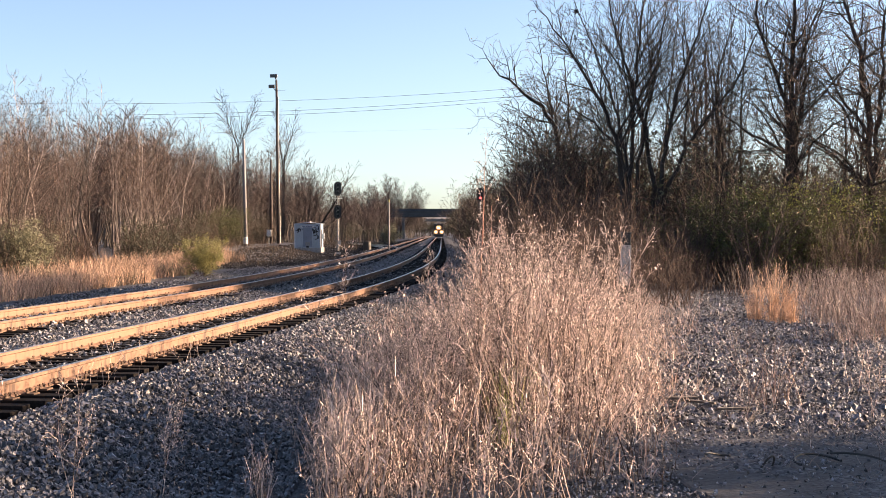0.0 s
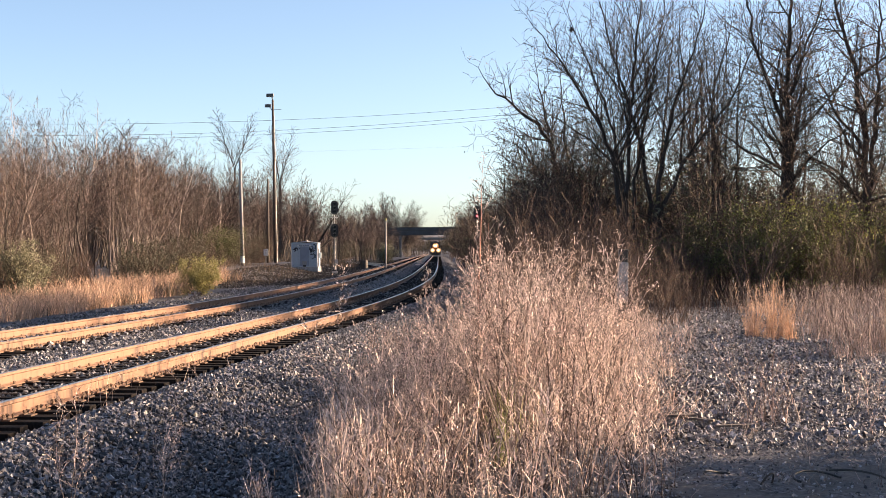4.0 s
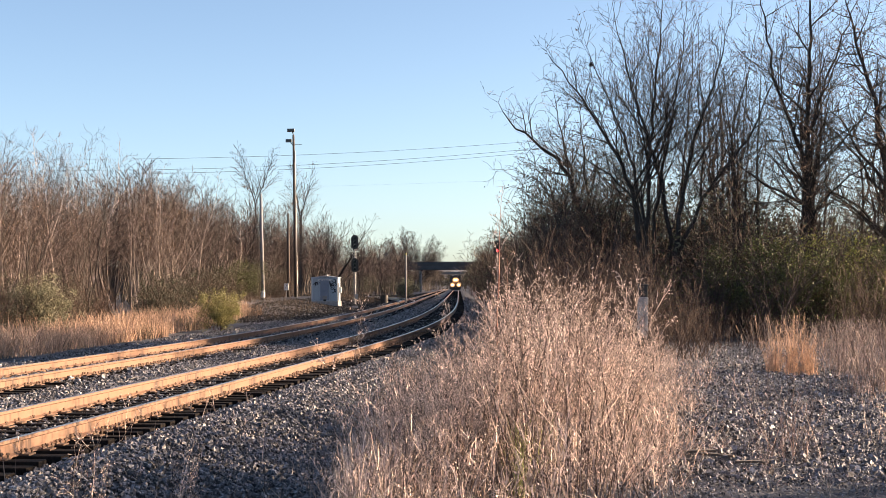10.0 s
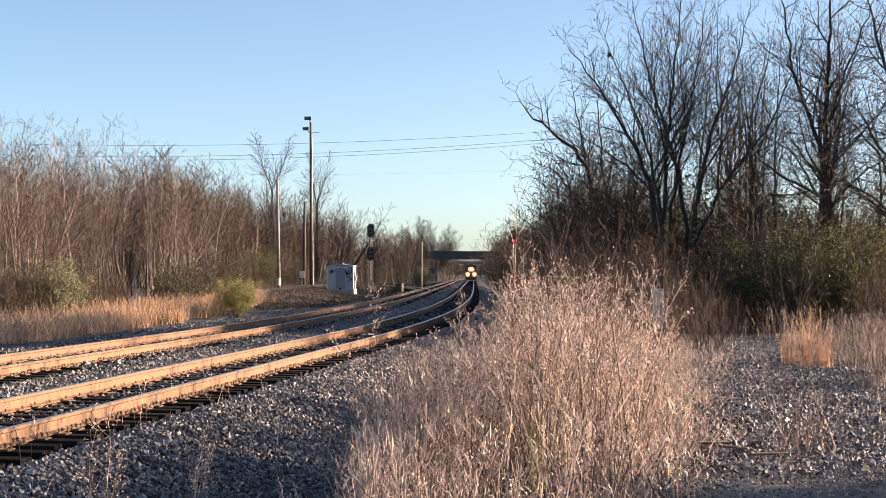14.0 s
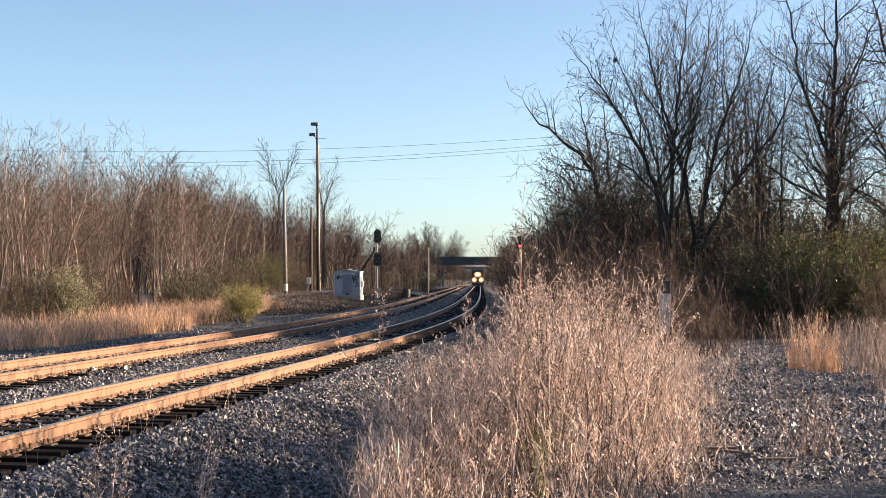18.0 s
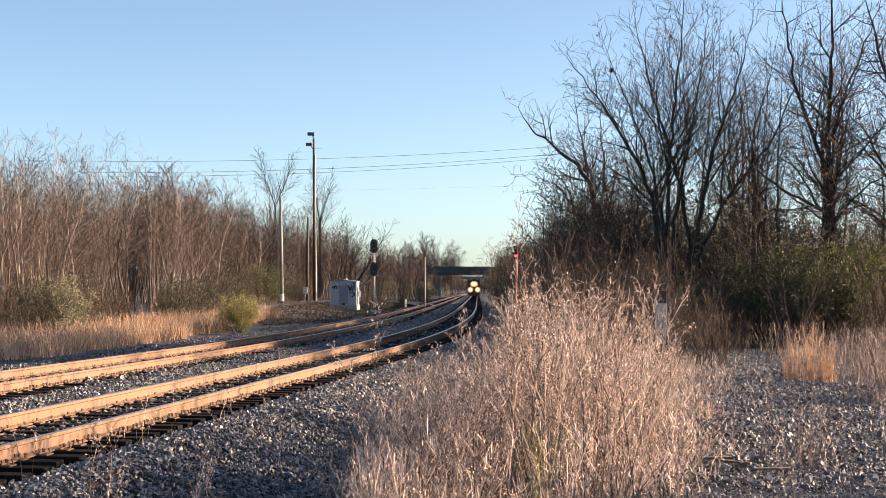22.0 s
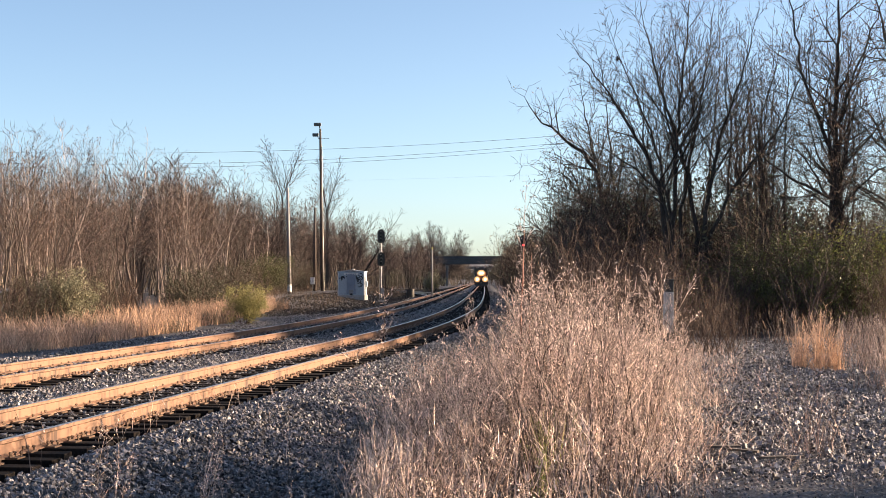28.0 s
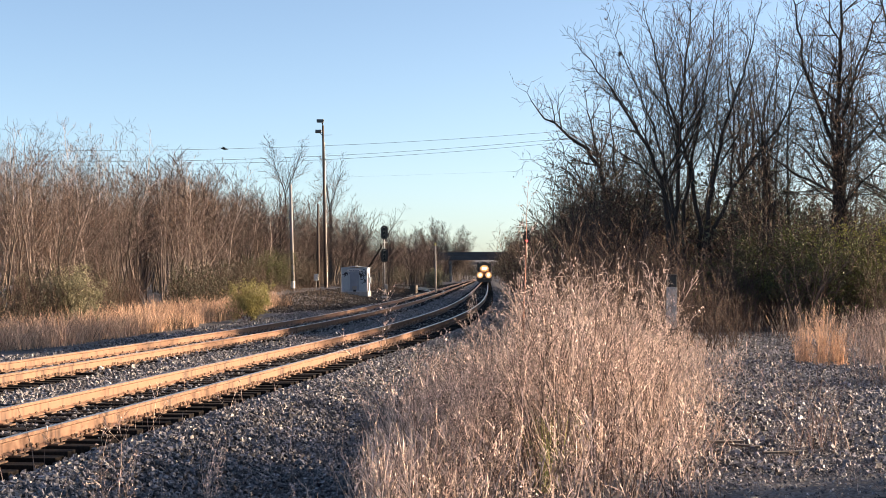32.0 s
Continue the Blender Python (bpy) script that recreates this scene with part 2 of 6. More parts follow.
M = {
    "soil": gravelly("soil"),
    "stone": mat("stone", (0.012, 0.012, 0.0135), (0.2, 0.198, 0.214), 9, 0.4, 0.004, per_island=0.85, spec=0.45, fine=5),
    "pale_stone": mat("pale_stone", (0.014, 0.014, 0.018), (0.27, 0.27, 0.295), 9, 0.55, 0.004, per_island=0.8, spec=0.4, fine=5),
    "cinder": mat("cinder", (0.012, 0.012, 0.013), (0.06, 0.057, 0.056), 3, 0.9, 0.01, per_island=0.5, spec=0.2),
    "rail_rust": mat("rail_rust", (0.06, 0.036, 0.026), (0.19, 0.106, 0.067), 1.8, 0.75, 0.001, fine=6, stretch=(1, 1, 0.12), span=(0.36, 0.5)),
    "rail_head": mat("rail_head", (0.42, 0.38, 0.34), (0.6, 0.56, 0.52), 3, 0.28, metal=0.9, fine=20),
    "tie": mat("tie", (0.006, 0.0052, 0.005), (0.021, 0.017, 0.015), 5, 0.9, 0.006, per_object=0.35, fine=8, spec=0.1),
    "plate": mat("plate", (0.07, 0.042, 0.028), (0.15, 0.09, 0.055), 20, 0.75, 0.002),
    "dry_grass": mat("dry_grass", (0.17, 0.122, 0.104), (0.74, 0.585, 0.515), 2, 0.6, per_island=0.95, translucent=0.15, spec=0.4),
    "stem_brown": mat("stem_brown", (0.11, 0.077, 0.067), (0.37, 0.272, 0.235), 2, 0.7, per_island=0.8, translucent=0.05),
    "dark_stem": mat("dark_stem", (0.036, 0.021, 0.017), (0.11, 0.066, 0.05), 3, 0.8, per_island=0.5),
    "red_stalk": mat("red_stalk", (0.2, 0.08, 0.055), (0.38, 0.17, 0.12), 6, 0.7),
    "sedge": mat("sedge", (0.36, 0.22, 0.145), (0.66, 0.46, 0.34), 1.2, 0.7, per_island=0.55, translucent=0.25, spec=0.3),
    "dull_grass": mat("dull_grass", (0.06, 0.044, 0.032), (0.15, 0.11, 0.08), 1.2, 0.8, per_island=0.5, translucent=0.2),
    "green_weed": mat("green_weed", (0.12, 0.14, 0.04), (0.3, 0.29, 0.11), 5, 0.6, per_island=0.5, translucent=0.35),
    # near-black: the backlit look of the yard's trees is put into the bark
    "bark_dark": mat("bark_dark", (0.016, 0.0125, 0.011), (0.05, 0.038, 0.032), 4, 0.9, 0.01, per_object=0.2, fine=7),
    "bark_brown": mat("bark_brown", (0.03, 0.024, 0.021), (0.08, 0.066, 0.057), 4, 0.9, 0.01, per_object=0.3, fine=7),
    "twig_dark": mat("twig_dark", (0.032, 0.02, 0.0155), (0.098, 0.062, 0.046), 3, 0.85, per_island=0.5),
    # paler than twig_brown: distance haze put into the far trees' twig colour
    "twig_pale": mat("twig_pale", (0.06, 0.05, 0.046), (0.13, 0.11, 0.1), 0.8, 0.85, per_object=0.2, per_island=0.25),
    "bark_pale": mat("bark_pale", (0.09, 0.072, 0.064), (0.42, 0.34, 0.3), 3, 0.9, 0.008, per_object=0.7, fine=7),
    "twig_brown": mat("twig_brown", (0.036, 0.0235, 0.021), (0.094, 0.062, 0.054), 0.8, 0.85, per_object=0.3, per_island=0.4),
    "dead_leaf": mat("dead_leaf", (0.09, 0.05, 0.03), (0.2, 0.115, 0.065), 4, 0.75, per_island=0.4, translucent=0.25),
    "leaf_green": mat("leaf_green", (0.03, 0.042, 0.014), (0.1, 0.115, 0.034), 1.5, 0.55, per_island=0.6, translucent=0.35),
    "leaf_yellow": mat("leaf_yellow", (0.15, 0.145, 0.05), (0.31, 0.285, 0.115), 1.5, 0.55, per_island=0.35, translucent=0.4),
    # brighter than leaf_green: the backlit look is put into this leaf colour
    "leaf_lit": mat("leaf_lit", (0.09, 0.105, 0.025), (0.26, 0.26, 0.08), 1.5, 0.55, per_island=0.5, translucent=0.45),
    "leaf_field": mat("leaf_field", (0.12, 0.122, 0.08), (0.27, 0.255, 0.165), 1.5, 0.6, per_island=0.35, translucent=0.3),
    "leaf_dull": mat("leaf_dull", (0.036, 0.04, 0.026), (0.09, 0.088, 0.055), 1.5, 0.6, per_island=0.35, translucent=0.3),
    "shed_paint": mat("shed_paint", (0.28, 0.34, 0.39), (0.38, 0.44, 0.49), 1.5, 0.45, 0.001, fine=8),
    "shed_door": mat("shed_door", (0.17, 0.2, 0.26), (0.24, 0.28, 0.34), 2, 0.5, fine=8),
    "black_paint": mat("black_paint", (0.008, 0.008, 0.009), (0.022, 0.021, 0.02), 6, 0.5, fine=4),
    "blue_paint": mat("blue_paint", (0.05, 0.08, 0.16), (0.1, 0.14, 0.24), 5, 0.5),
    "galvanised": mat("galvanised", (0.2, 0.2, 0.2), (0.34, 0.335, 0.33), 8, 0.45, metal=0.7),
    "pole_wood": mat("pole_wood", (0.042, 0.032, 0.027), (0.09, 0.07, 0.06), 1.5, 0.85, 0.004, fine=10),
    "pole_grey": mat("pole_grey", (0.15, 0.145, 0.145), (0.25, 0.24, 0.235), 1.5, 0.8, 0.004, fine=10),
    "concrete": mat("concrete", (0.25, 0.24, 0.23), (0.42, 0.4, 0.38), 0.9, 0.85, 0.003, fine=12),
    "white_paint": mat("white_paint", (0.5, 0.5, 0.49), (0.68, 0.68, 0.66), 4, 0.5, fine=9),
    # a grey-white darker than white_paint
    "grey_white": mat("grey_white", (0.17, 0.175, 0.185), (0.34, 0.345, 0.355), 6, 0.6, fine=9),
    "bridge_steel": mat("bridge_steel", (0.025, 0.028, 0.034), (0.06, 0.063, 0.07), 0.6, 0.7, fine=10),
    "bridge_concrete": mat("bridge_concrete", (0.1, 0.098, 0.1), (0.17, 0.165, 0.16), 0.4, 0.85, fine=10),
    "asphalt": mat("asphalt", (0.04, 0.04, 0.042), (0.065, 0.064, 0.063), 0.5, 0.9, fine=20),
    "loco_dark": mat("loco_dark", (0.02, 0.02, 0.022), (0.05, 0.045, 0.042), 1.5, 0.55, fine=9),
    # orange imitates the reddish headlight glow, put into the short hood's colour
    "loco_glow_tint": mat("loco_glow_tint", (0.26, 0.08, 0.025), (0.36, 0.12, 0.035), 1.5, 0.45, fine=9),
    "loco_steel": mat("loco_steel", (0.09, 0.085, 0.08), (0.2, 0.19, 0.18), 4, 0.5, metal=0.6),
    "headlight": mat("headlight", (0.9, 0.85, 0.7), (0.95, 0.9, 0.8), 4, 0.3, glow=((1.0, 0.72, 0.42), 1.6)),
    # emission of the discs added round the headlights to imitate lens glare
    "lamp_glare": mat("lamp_glare", (0.5, 0.36, 0.2), (0.6, 0.45, 0.28), 4, 0.3, glow=((1.0, 0.5, 0.22), 0.2)),
    "red_lamp": mat("red_lamp", (0.5, 0.02, 0.02), (0.6, 0.03, 0.03), 4, 0.3, glow=((1.0, 0.04, 0.05), 4.0)),
    "dark_lens": mat("dark_lens", (0.012, 0.012, 0.014), (0.03, 0.03, 0.03), 4, 0.15),
    "glass_dark": mat("glass_dark", (0.02, 0.025, 0.03), (0.04, 0.045, 0.05), 2, 0.08),
    "bus_blue": mat("bus_blue", (0.18, 0.42, 0.62), (0.26, 0.52, 0.7), 1, 0.35, fine=6),
    "tyre": mat("tyre", (0.015, 0.015, 0.015), (0.03, 0.03, 0.03), 6, 0.85),
    # dusty concrete, with the shade that lies over it put into the colour
    "dust_shade": mat("dust_shade", (0.02, 0.02, 0.022), (0.095, 0.093, 0.095), 1.6, 0.9, 0.012, fine=14),
    "board": mat("board", (0.06, 0.05, 0.043), (0.15, 0.125, 0.105), 3, 0.85, 0.003, fine=9),
    "iron": mat("iron", (0.03, 0.026, 0.024), (0.07, 0.055, 0.045), 12, 0.6, metal=0.5),
    # blue-grey because the haze over the far hills is put into the colour
    "hill_haze": mat("hill_haze", (0.09, 0.1, 0.12), (0.12, 0.13, 0.15), 0.01, 1.0, fine=12),
    "wire": mat("wire", (0.04, 0.04, 0.045), (0.07, 0.07, 0.075), 1, 0.6),
}


# ---- building tools ----
def fast_mesh(name, verts, faces, material, smooth=False):
    """A mesh from arrays; all faces have the same number of corners."""
    verts, faces = np.asarray(verts, np.float32).reshape(-1, 3), np.asarray(faces, np.int32)
    me = bpy.data.meshes.new(name)
    k = faces.shape[1]
    me.vertices.add(len(verts))
    me.vertices.foreach_set("co", verts.ravel())
    me.loops.add(faces.size)
    me.loops.foreach_set("vertex_index", faces.ravel())
    me.polygons.add(len(faces))
    me.polygons.foreach_set("loop_start", np.arange(0, faces.size, k, dtype=np.int32))
    me.polygons.foreach_set("use_smooth", np.full(len(faces), smooth))
    me.materials.append(M[material])
    me.update(calc_edges=True)
    return me


def under(name, me, parent=None, label=""):
    ob = new(name, me)
    if parent:
        ob.parent = parent
    return tagged(ob, label)


def part(name, bm, material, parent, label="", smooth=False):
    me = bpy.data.meshes.new(name)
    for f in bm.faces:
        f.smooth = smooth
    bm.to_mesh(me)
    bm.free()
    me.materials.append(M[material])
    return under(name, me, parent, label)


def thing(name, m, label, category, group=""):
    ob = new(name)
    ob.matrix_basis = m
    return tagged(ob, label, category, group)


def box(bm, x, y, z, sx, sy, sz, bevel=0.0, rot=None):
    """A box centred at x, y, z."""
    m = Matrix.Translation((x, y, z)) @ (rot or Matrix()) @ Matrix.Diagonal((sx, sy, sz, 1))
    r = bmesh.ops.create_cube(bm, size=1, matrix=m)
    if bevel:
        edges = {e for v in r["verts"] for e in v.link_edges}
        bmesh.ops.bevel(bm, geom=list(edges), offset=bevel, segments=2, affect="EDGES", profile=0.6)
    return bm


def rod(bm, p, q, r0, r1=None, n=10):
    """A round bar from p to q."""
    p, q = Vector(p), Vector(q)
    d = q - p
    m = Matrix.Translation((p + q) / 2) @ d.to_track_quat("Z", "Y").to_matrix().to_4x4()
    bmesh.ops.create_cone(bm, cap_ends=True, segments=n, radius1=r0, radius2=r0 if r1 is None else r1, depth=d.length, matrix=m)
    return bm


def BM():
    return bmesh.new()


def tubes(p, q, r0, r1, n=3):
    """Corners and faces of many open tapered tubes."""
    p, q = np.asarray(p, float), np.asarray(q, float)
    d = q - p
    d /= np.linalg.norm(d, axis=1)[:, None] + 1e-9
    ref = np.where(np.abs(d[:, 2:3]) < 0.8, (0.0, 0.0, 1.0), (1.0, 0.0, 0.0))
    u = np.cross(d, ref)
    u /= np.linalg.norm(u, axis=1)[:, None] + 1e-9
    w = np.cross(d, u)
    a = np.arange(n) * 2 * np.pi / n
    ring = u[:, None, :] * np.cos(a)[None, :, None] + w[:, None, :] * np.sin(a)[None, :, None]
    v = np.concatenate([p[:, None] + ring * np.asarray(r0)[:, None, None], q[:, None] + ring * np.asarray(r1)[:, None, None]], 1)
    i = np.arange(n)
    f = np.stack([i, (i + 1) % n, (i + 1) % n + n, i + n], 1)
    faces = (np.arange(len(p)) * 2 * n)[:, None, None] + f[None]
    return v.reshape(-1, 3), faces.reshape(-1, 4)


def blades(base, tip, bend, width, k=4, rng=None):
    """Corners and faces of many thin tapering blades that bow over by bend."""
    n = len(base)
    s = np.linspace(0, 1, k)
    pts = base[:, None] + (tip - base)[:, None] * s[None, :, None] + bend[:, None] * (s ** 2)[None, :, None]
    a = rng.uniform(0, np.pi, n)
    side = np.stack([np.cos(a), np.sin(a), np.zeros(n)], 1)[:, None] * width[:, None, None] * (1 - 0.75 * s)[None, :, None]
    v = np.stack([pts - side, pts + side], 2).reshape(-1, 3)
    j = np.arange(k - 1) * 2
    f = np.stack([j, j + 1, j + 3, j + 2], 1)
    faces = (np.arange(n) * 2 * k)[:, None, None] + f[None]
    return v, faces.reshape(-1, 4)


def leaves(centres, size, rng):
    """Corners and faces of many small leaves, each a bent diamond."""
    n = len(centres)
    a = rng.normal(size=(n, 3))
    a /= np.linalg.norm(a, axis=1)[:, None]
    b = np.cross(a, rng.normal(size=(n, 3)))
    b /= np.linalg.norm(b, axis=1)[:, None] + 1e-9
    s = (size * rng.uniform(0.6, 1.3, n))[:, None]
    v = np.stack([centres - a * s, centres + b * s * 0.5, centres + a * s, centres - b * s * 0.5], 1).reshape(-1, 3)
    return v, np.arange(n * 4).reshape(-1, 4)


def hose(points, r, n=6):
    """Corners and faces of one unbroken tube through the points."""
    p = np.asarray(points, float)
    d = np.gradient(p, axis=0)
    d /= np.linalg.norm(d, axis=1)[:, None]
    u = np.cross(d, (0.13, 0.97, 0.2))
    u /= np.linalg.norm(u, axis=1)[:, None]
    w = np.cross(d, u)
    a = np.arange(n) * 2 * np.pi / n
    v = p[:, None] + r * (u[:, None] * np.cos(a)[None, :, None] + w[:, None] * np.sin(a)[None, :, None])
    j = np.arange(n)
    f = np.arange(len(p) - 1)[:, None, None] * n + np.stack([j, (j + 1) % n, (j + 1) % n + n, j + n], 1)[None]
    return v.reshape(-1, 3), f.reshape(-1, 4)


def merge(*pieces):
    vs, fs, k = [], [], 0
    for v, f in pieces:
        vs.append(v)
        fs.append(f + k)
        k += len(v)
    return np.concatenate(vs), np.concatenate(fs)


# ---- the lie of the land; rail tops are at height 0 ----
SLOPE_Y = np.array([-400, 34, 44, 56, 75, 105, 170, 3000.0])
SLOPE = np.array([0.1296, 0.1296, 0.104, 0.076, 0.052, 0.034, 0.029, 0.029])
YS = np.arange(-300, 900, 0.5)
XS = np.concatenate([[0], np.cumsum(np.interp(YS[:-1] + 0.25, SLOPE_Y, SLOPE) * 0.5)])
XS += -7.14 - np.interp(0, YS, XS)
GAUGE = 1.435 + 0.07
SPACING = 4.27


def track_x(y):
    """The near track's middle."""
    y = np.asarray(y, float)
    return np.interp(y, YS, XS) + np.where(y > YS[-1], (y - YS[-1]) * 0.029, 0)


def smooth(a, b, t):
    t = np.clip((t - a) / (b - a), 0, 1)
    return t * t * (3 - 2 * t)


def wave(x, y, s, seed=0.0):
    return (np.sin(x / s * 1.7 + seed) * np.cos(y / s * 1.3 - seed * 2) + np.sin((x + y) / s * 0.9 + seed * 3) + np.cos((x - 2 * y) / s * 0.55 + seed)) / 3


def land(x, y):
    x, y = np.asarray(x, float), np.asarray(y, float)
    u = x - track_x(y)
    z = np.full(np.broadcast(x, y).shape, -0.235)
    # shoulder and hollow beside the near track, then the gravel yard
    dip = 1 - 0.5 * smooth(13, 10, y)
    z = z - 0.03 * smooth(1.1, 1.5, u) - 0.4 * dip * smooth(1.75, 3.7, u)
    z = z + (0.1 + 0.4 * dip) * smooth(4.1, 5.9 + 1.3 * smooth(14, 10.5, y), u)
    z = z + 0.10 * wave(x, y, 1.3, 1.0) * smooth(2.0, 3.0, u) * (1 - smooth(5.5, 7.0, u))
    z = z + (0.03 * wave(x, y, 0.9, 2.0) + 0.035 * wave(x, y, 0.5, 5.0)) * smooth(6.0, 7.0, u) * smooth(70, 50, y)
    z = z - 0.1 * smooth(0.8, 0.95, u) * (1 - smooth(1.3, 1.45, u)) + 0.05 * smooth(1.35, 1.5, u) * (1 - smooth(1.8, 2.6, u))
    # the field beyond the far track
    v = -u - SPACING
    z = z - 0.4 * smooth(1.8, 4.2, v)
    z = z + 0.07 * wave(x, y, 2.2, 3.0) * smooth(4, 6, v)
    z = z + 0.95 * smooth(5.5, 13, v) * smooth(95, 125, y) * (1 - smooth(220, 300, y))
    # between the tracks a shallow dip
    z = z - 0.05 * np.exp(-((u + SPACING / 2) / 0.5) ** 2)
    return z


def axis(parts):
    out = []
    for a, b, step in parts:
        out += list(np.arange(a, b, step))
    return np.array(out + [parts[-1][1]])


# ---- ground: one sheet to the horizon ----
gx = axis(((-2600, -200, 240), (-200, -60, 14), (-60, -24, 2.0), (-24, 16, 0.4), (16, 60, 2.2), (60, 200, 14), (200, 2600, 240)))
gy = axis(((-400, -20, 38), (-20, 8, 2.0), (8, 70, 0.4), (70, 220, 2.0), (220, 520, 10), (520, 4200, 230)))
GX, GY = np.meshgrid(gx, gy)
i = np.arange(len(gy) - 1)[:, None] * len(gx) + np.arange(len(gx) - 1)[None]
quads = np.stack([i, i + 1, i + 1 + len(gx), i + len(gx)], -1).reshape(-1, 4)
ground = new("ground", fast_mesh("ground", np.stack([GX, GY, land(GX, GY) - 0.02], -1), quads, "soil", True))
tagged(ground, "bare brown soil and cinders beside the railway", "ground", kind="structure")


# ---- railway tracks ----
def along(y0, y1, step, off):
    """Points of a line that keeps the distance off from the near track's middle."""
    y = np.arange(y0, y1 + 1e-6, step)
    x = track_x(y)
    dx = np.gradient(x, y)
    n = np.sqrt(1 + dx * dx)
    return np.stack([x + off / n, y - off * dx / n], 1)


RAIL = [(-0.07, -0.186), (0.07, -0.186), (0.07, -0.174), (0.012, -0.152), (0.010, -0.05), (0.036, -0.036), (0.036, -0.006), (0.03, 0.0),
        (-0.03, 0.0), (-0.036, -0.006), (-0.036, -0.036), (-0.010, -0.05), (-0.012, -0.152), (-0.07, -0.174)]


def sweep(line, profile, z=0.0):
    line = np.asarray(line)
    d = np.gradient(line, axis=0)
    d /= np.linalg.norm(d, axis=1)[:, None]
    right = np.stack([d[:, 1], -d[:, 0]], 1)
    pr = np.array(profile)
    v = np.concatenate([line[:, None] + right[:, None] * pr[None, :, :1], np.broadcast_to(pr[None, :, 1:] + z, (len(line), len(pr), 1))], 2)
    k = len(pr)
    j = np.arange(k)
    f = np.stack([j, (j + 1) % k, (j + 1) % k + k, j + k], 1)
    faces = (np.arange(len(line) - 1) * k)[:, None, None] + f[None]
    return v.reshape(-1, 3), faces.reshape(-1, 4)


def rail_mesh(off, y0=-60, y1=640, z=0.0):
    near = along(y0, 160, 2.0, off)
    far = along(168, y1, 8.0, off)
    v, f = sweep(np.concatenate([near, far]), RAIL, z)
    me = fast_mesh("rail", v, f[:, ::-1], "rail_rust")
    me.materials.append(M["rail_head"])
    idx = np.zeros(len(f), np.int32)
    idx[np.arange(len(f)) % len(RAIL) == 7] = 1
    me.polygons.foreach_set("material_index", idx)
    return me


def tie_mesh():
    bm = BM()
    box(bm, 0, 0, -0.09, 2.6, 0.23, 0.18, 0.012)
    me = bpy.data.meshes.new("tie")
    bm.to_mesh(me)
    bm.free()
    me.materials.append(M["tie"])
    return me


def plate_mesh():
    bm = BM()
    box(bm, 0, 0, 0, 0.36, 0.19, 0.018, 0.004)
    for s in (-1, 1):
        box(bm, s * 0.085, 0, 0.014, 0.02, 0.17, 0.018)
    me = bpy.data.meshes.new("tie_plate")
    bm.to_mesh(me)
    bm.free()
    me.materials.append(M["plate"])
    return me


TIE, PLATE = tie_mesh(), plate_mesh()
rng = np.random.default_rng(3)


def railway(name, off, y_near, label):
    root = thing(name, Matrix(), label, "railway track", "tracks")
    for side in (-1, 1):
        under("rail", rail_mesh(off + side * GAUGE / 2), root, "rusty steel rail with a worn bright head")
    pts = along(y_near - 20, 420, 0.5, off)
    dirs = np.gradient(pts, axis=0)
    ang = np.arctan2(dirs[:, 1], dirs[:, 0]) - np.pi / 2
    rest_v, rest_f, k = [], [], 0
    plates, spikes = BM(), []
    for p, a in zip(pts, ang):
        m = Matrix.Translation((p[0], p[1], -0.192)) @ Matrix.Rotation(a + rng.normal(0, 0.012), 4, "Z")
        m = m @ Matrix.Translation((rng.normal(0, 0.03), 0, rng.normal(0, 0.006)))
        if p[1] < y_near - 6:
            continue
        if y_near <= p[1] < y_near + 120:
            t = under("tie", TIE, root)
            t.matrix_basis = m
        else:
            c = np.array([(x, y, z) for x in (-1.3, 1.3) for y in (-0.115, 0.115) for z in (-0.18, 0)])
            c = np.array([m @ Vector(q) for q in c])
            rest_v.append(c)
            rest_f.append(np.array([(1, 5, 7, 3), (0, 1, 3, 2), (4, 6, 7, 5), (0, 4, 5, 1), (2, 3, 7, 6)]) + k)
            k += 8
        if p[1] < 75:
            for side in (-1, 1):
                x = side * GAUGE / 2
                spot = m @ Matrix.Translation((x, 0, 0.008))
                if p[1] < y_near + 50:
                    under("tie_plate", PLATE, root).matrix_basis = spot
                else:
                    box(plates, 0, 0, 0, 1, 1, 1, 0, spot @ Matrix.Diagonal((0.36, 0.19, 0.018, 1)))
                for sx, sy in ((-0.085, 0.05), (0.085, -0.05), (0.085, 0.05), (0.15, 0.06)):
                    spikes.append(m @ Vector((x + sx * side, sy, 0.02)))
    part("far_plates", plates, "plate", root, "rust-brown steel tie plates")["kind"] = "stuff"
    s = np.array(spikes)
    v, f = merge(tubes(s, s + (0, 0, 0.035), np.full(len(s), 0.012), np.full(len(s), 0.012), 4),
                 tubes(s + (0, 0, 0.03), s + (0, 0, 0.05), np.full(len(s), 0.024), np.full(len(s), 0.014), 4))
    under("spike_iron", fast_mesh("spike_iron", v, f, "plate"), root, "rusty track spikes")["kind"] = "stuff"
    far = under("distant_timber", fast_mesh("distant_timber", np.concatenate(rest_v), np.concatenate(rest_f), "tie"), root, "distant dark wooden ties")
    far["kind"] = "stuff"
    return root


railway("railway_track", 0.0, 8, "near railway track with sunlit rusty rails on dark ties")
railway("railway_track", -SPACING, 14, "second railway track with rusty rails and dark ties")


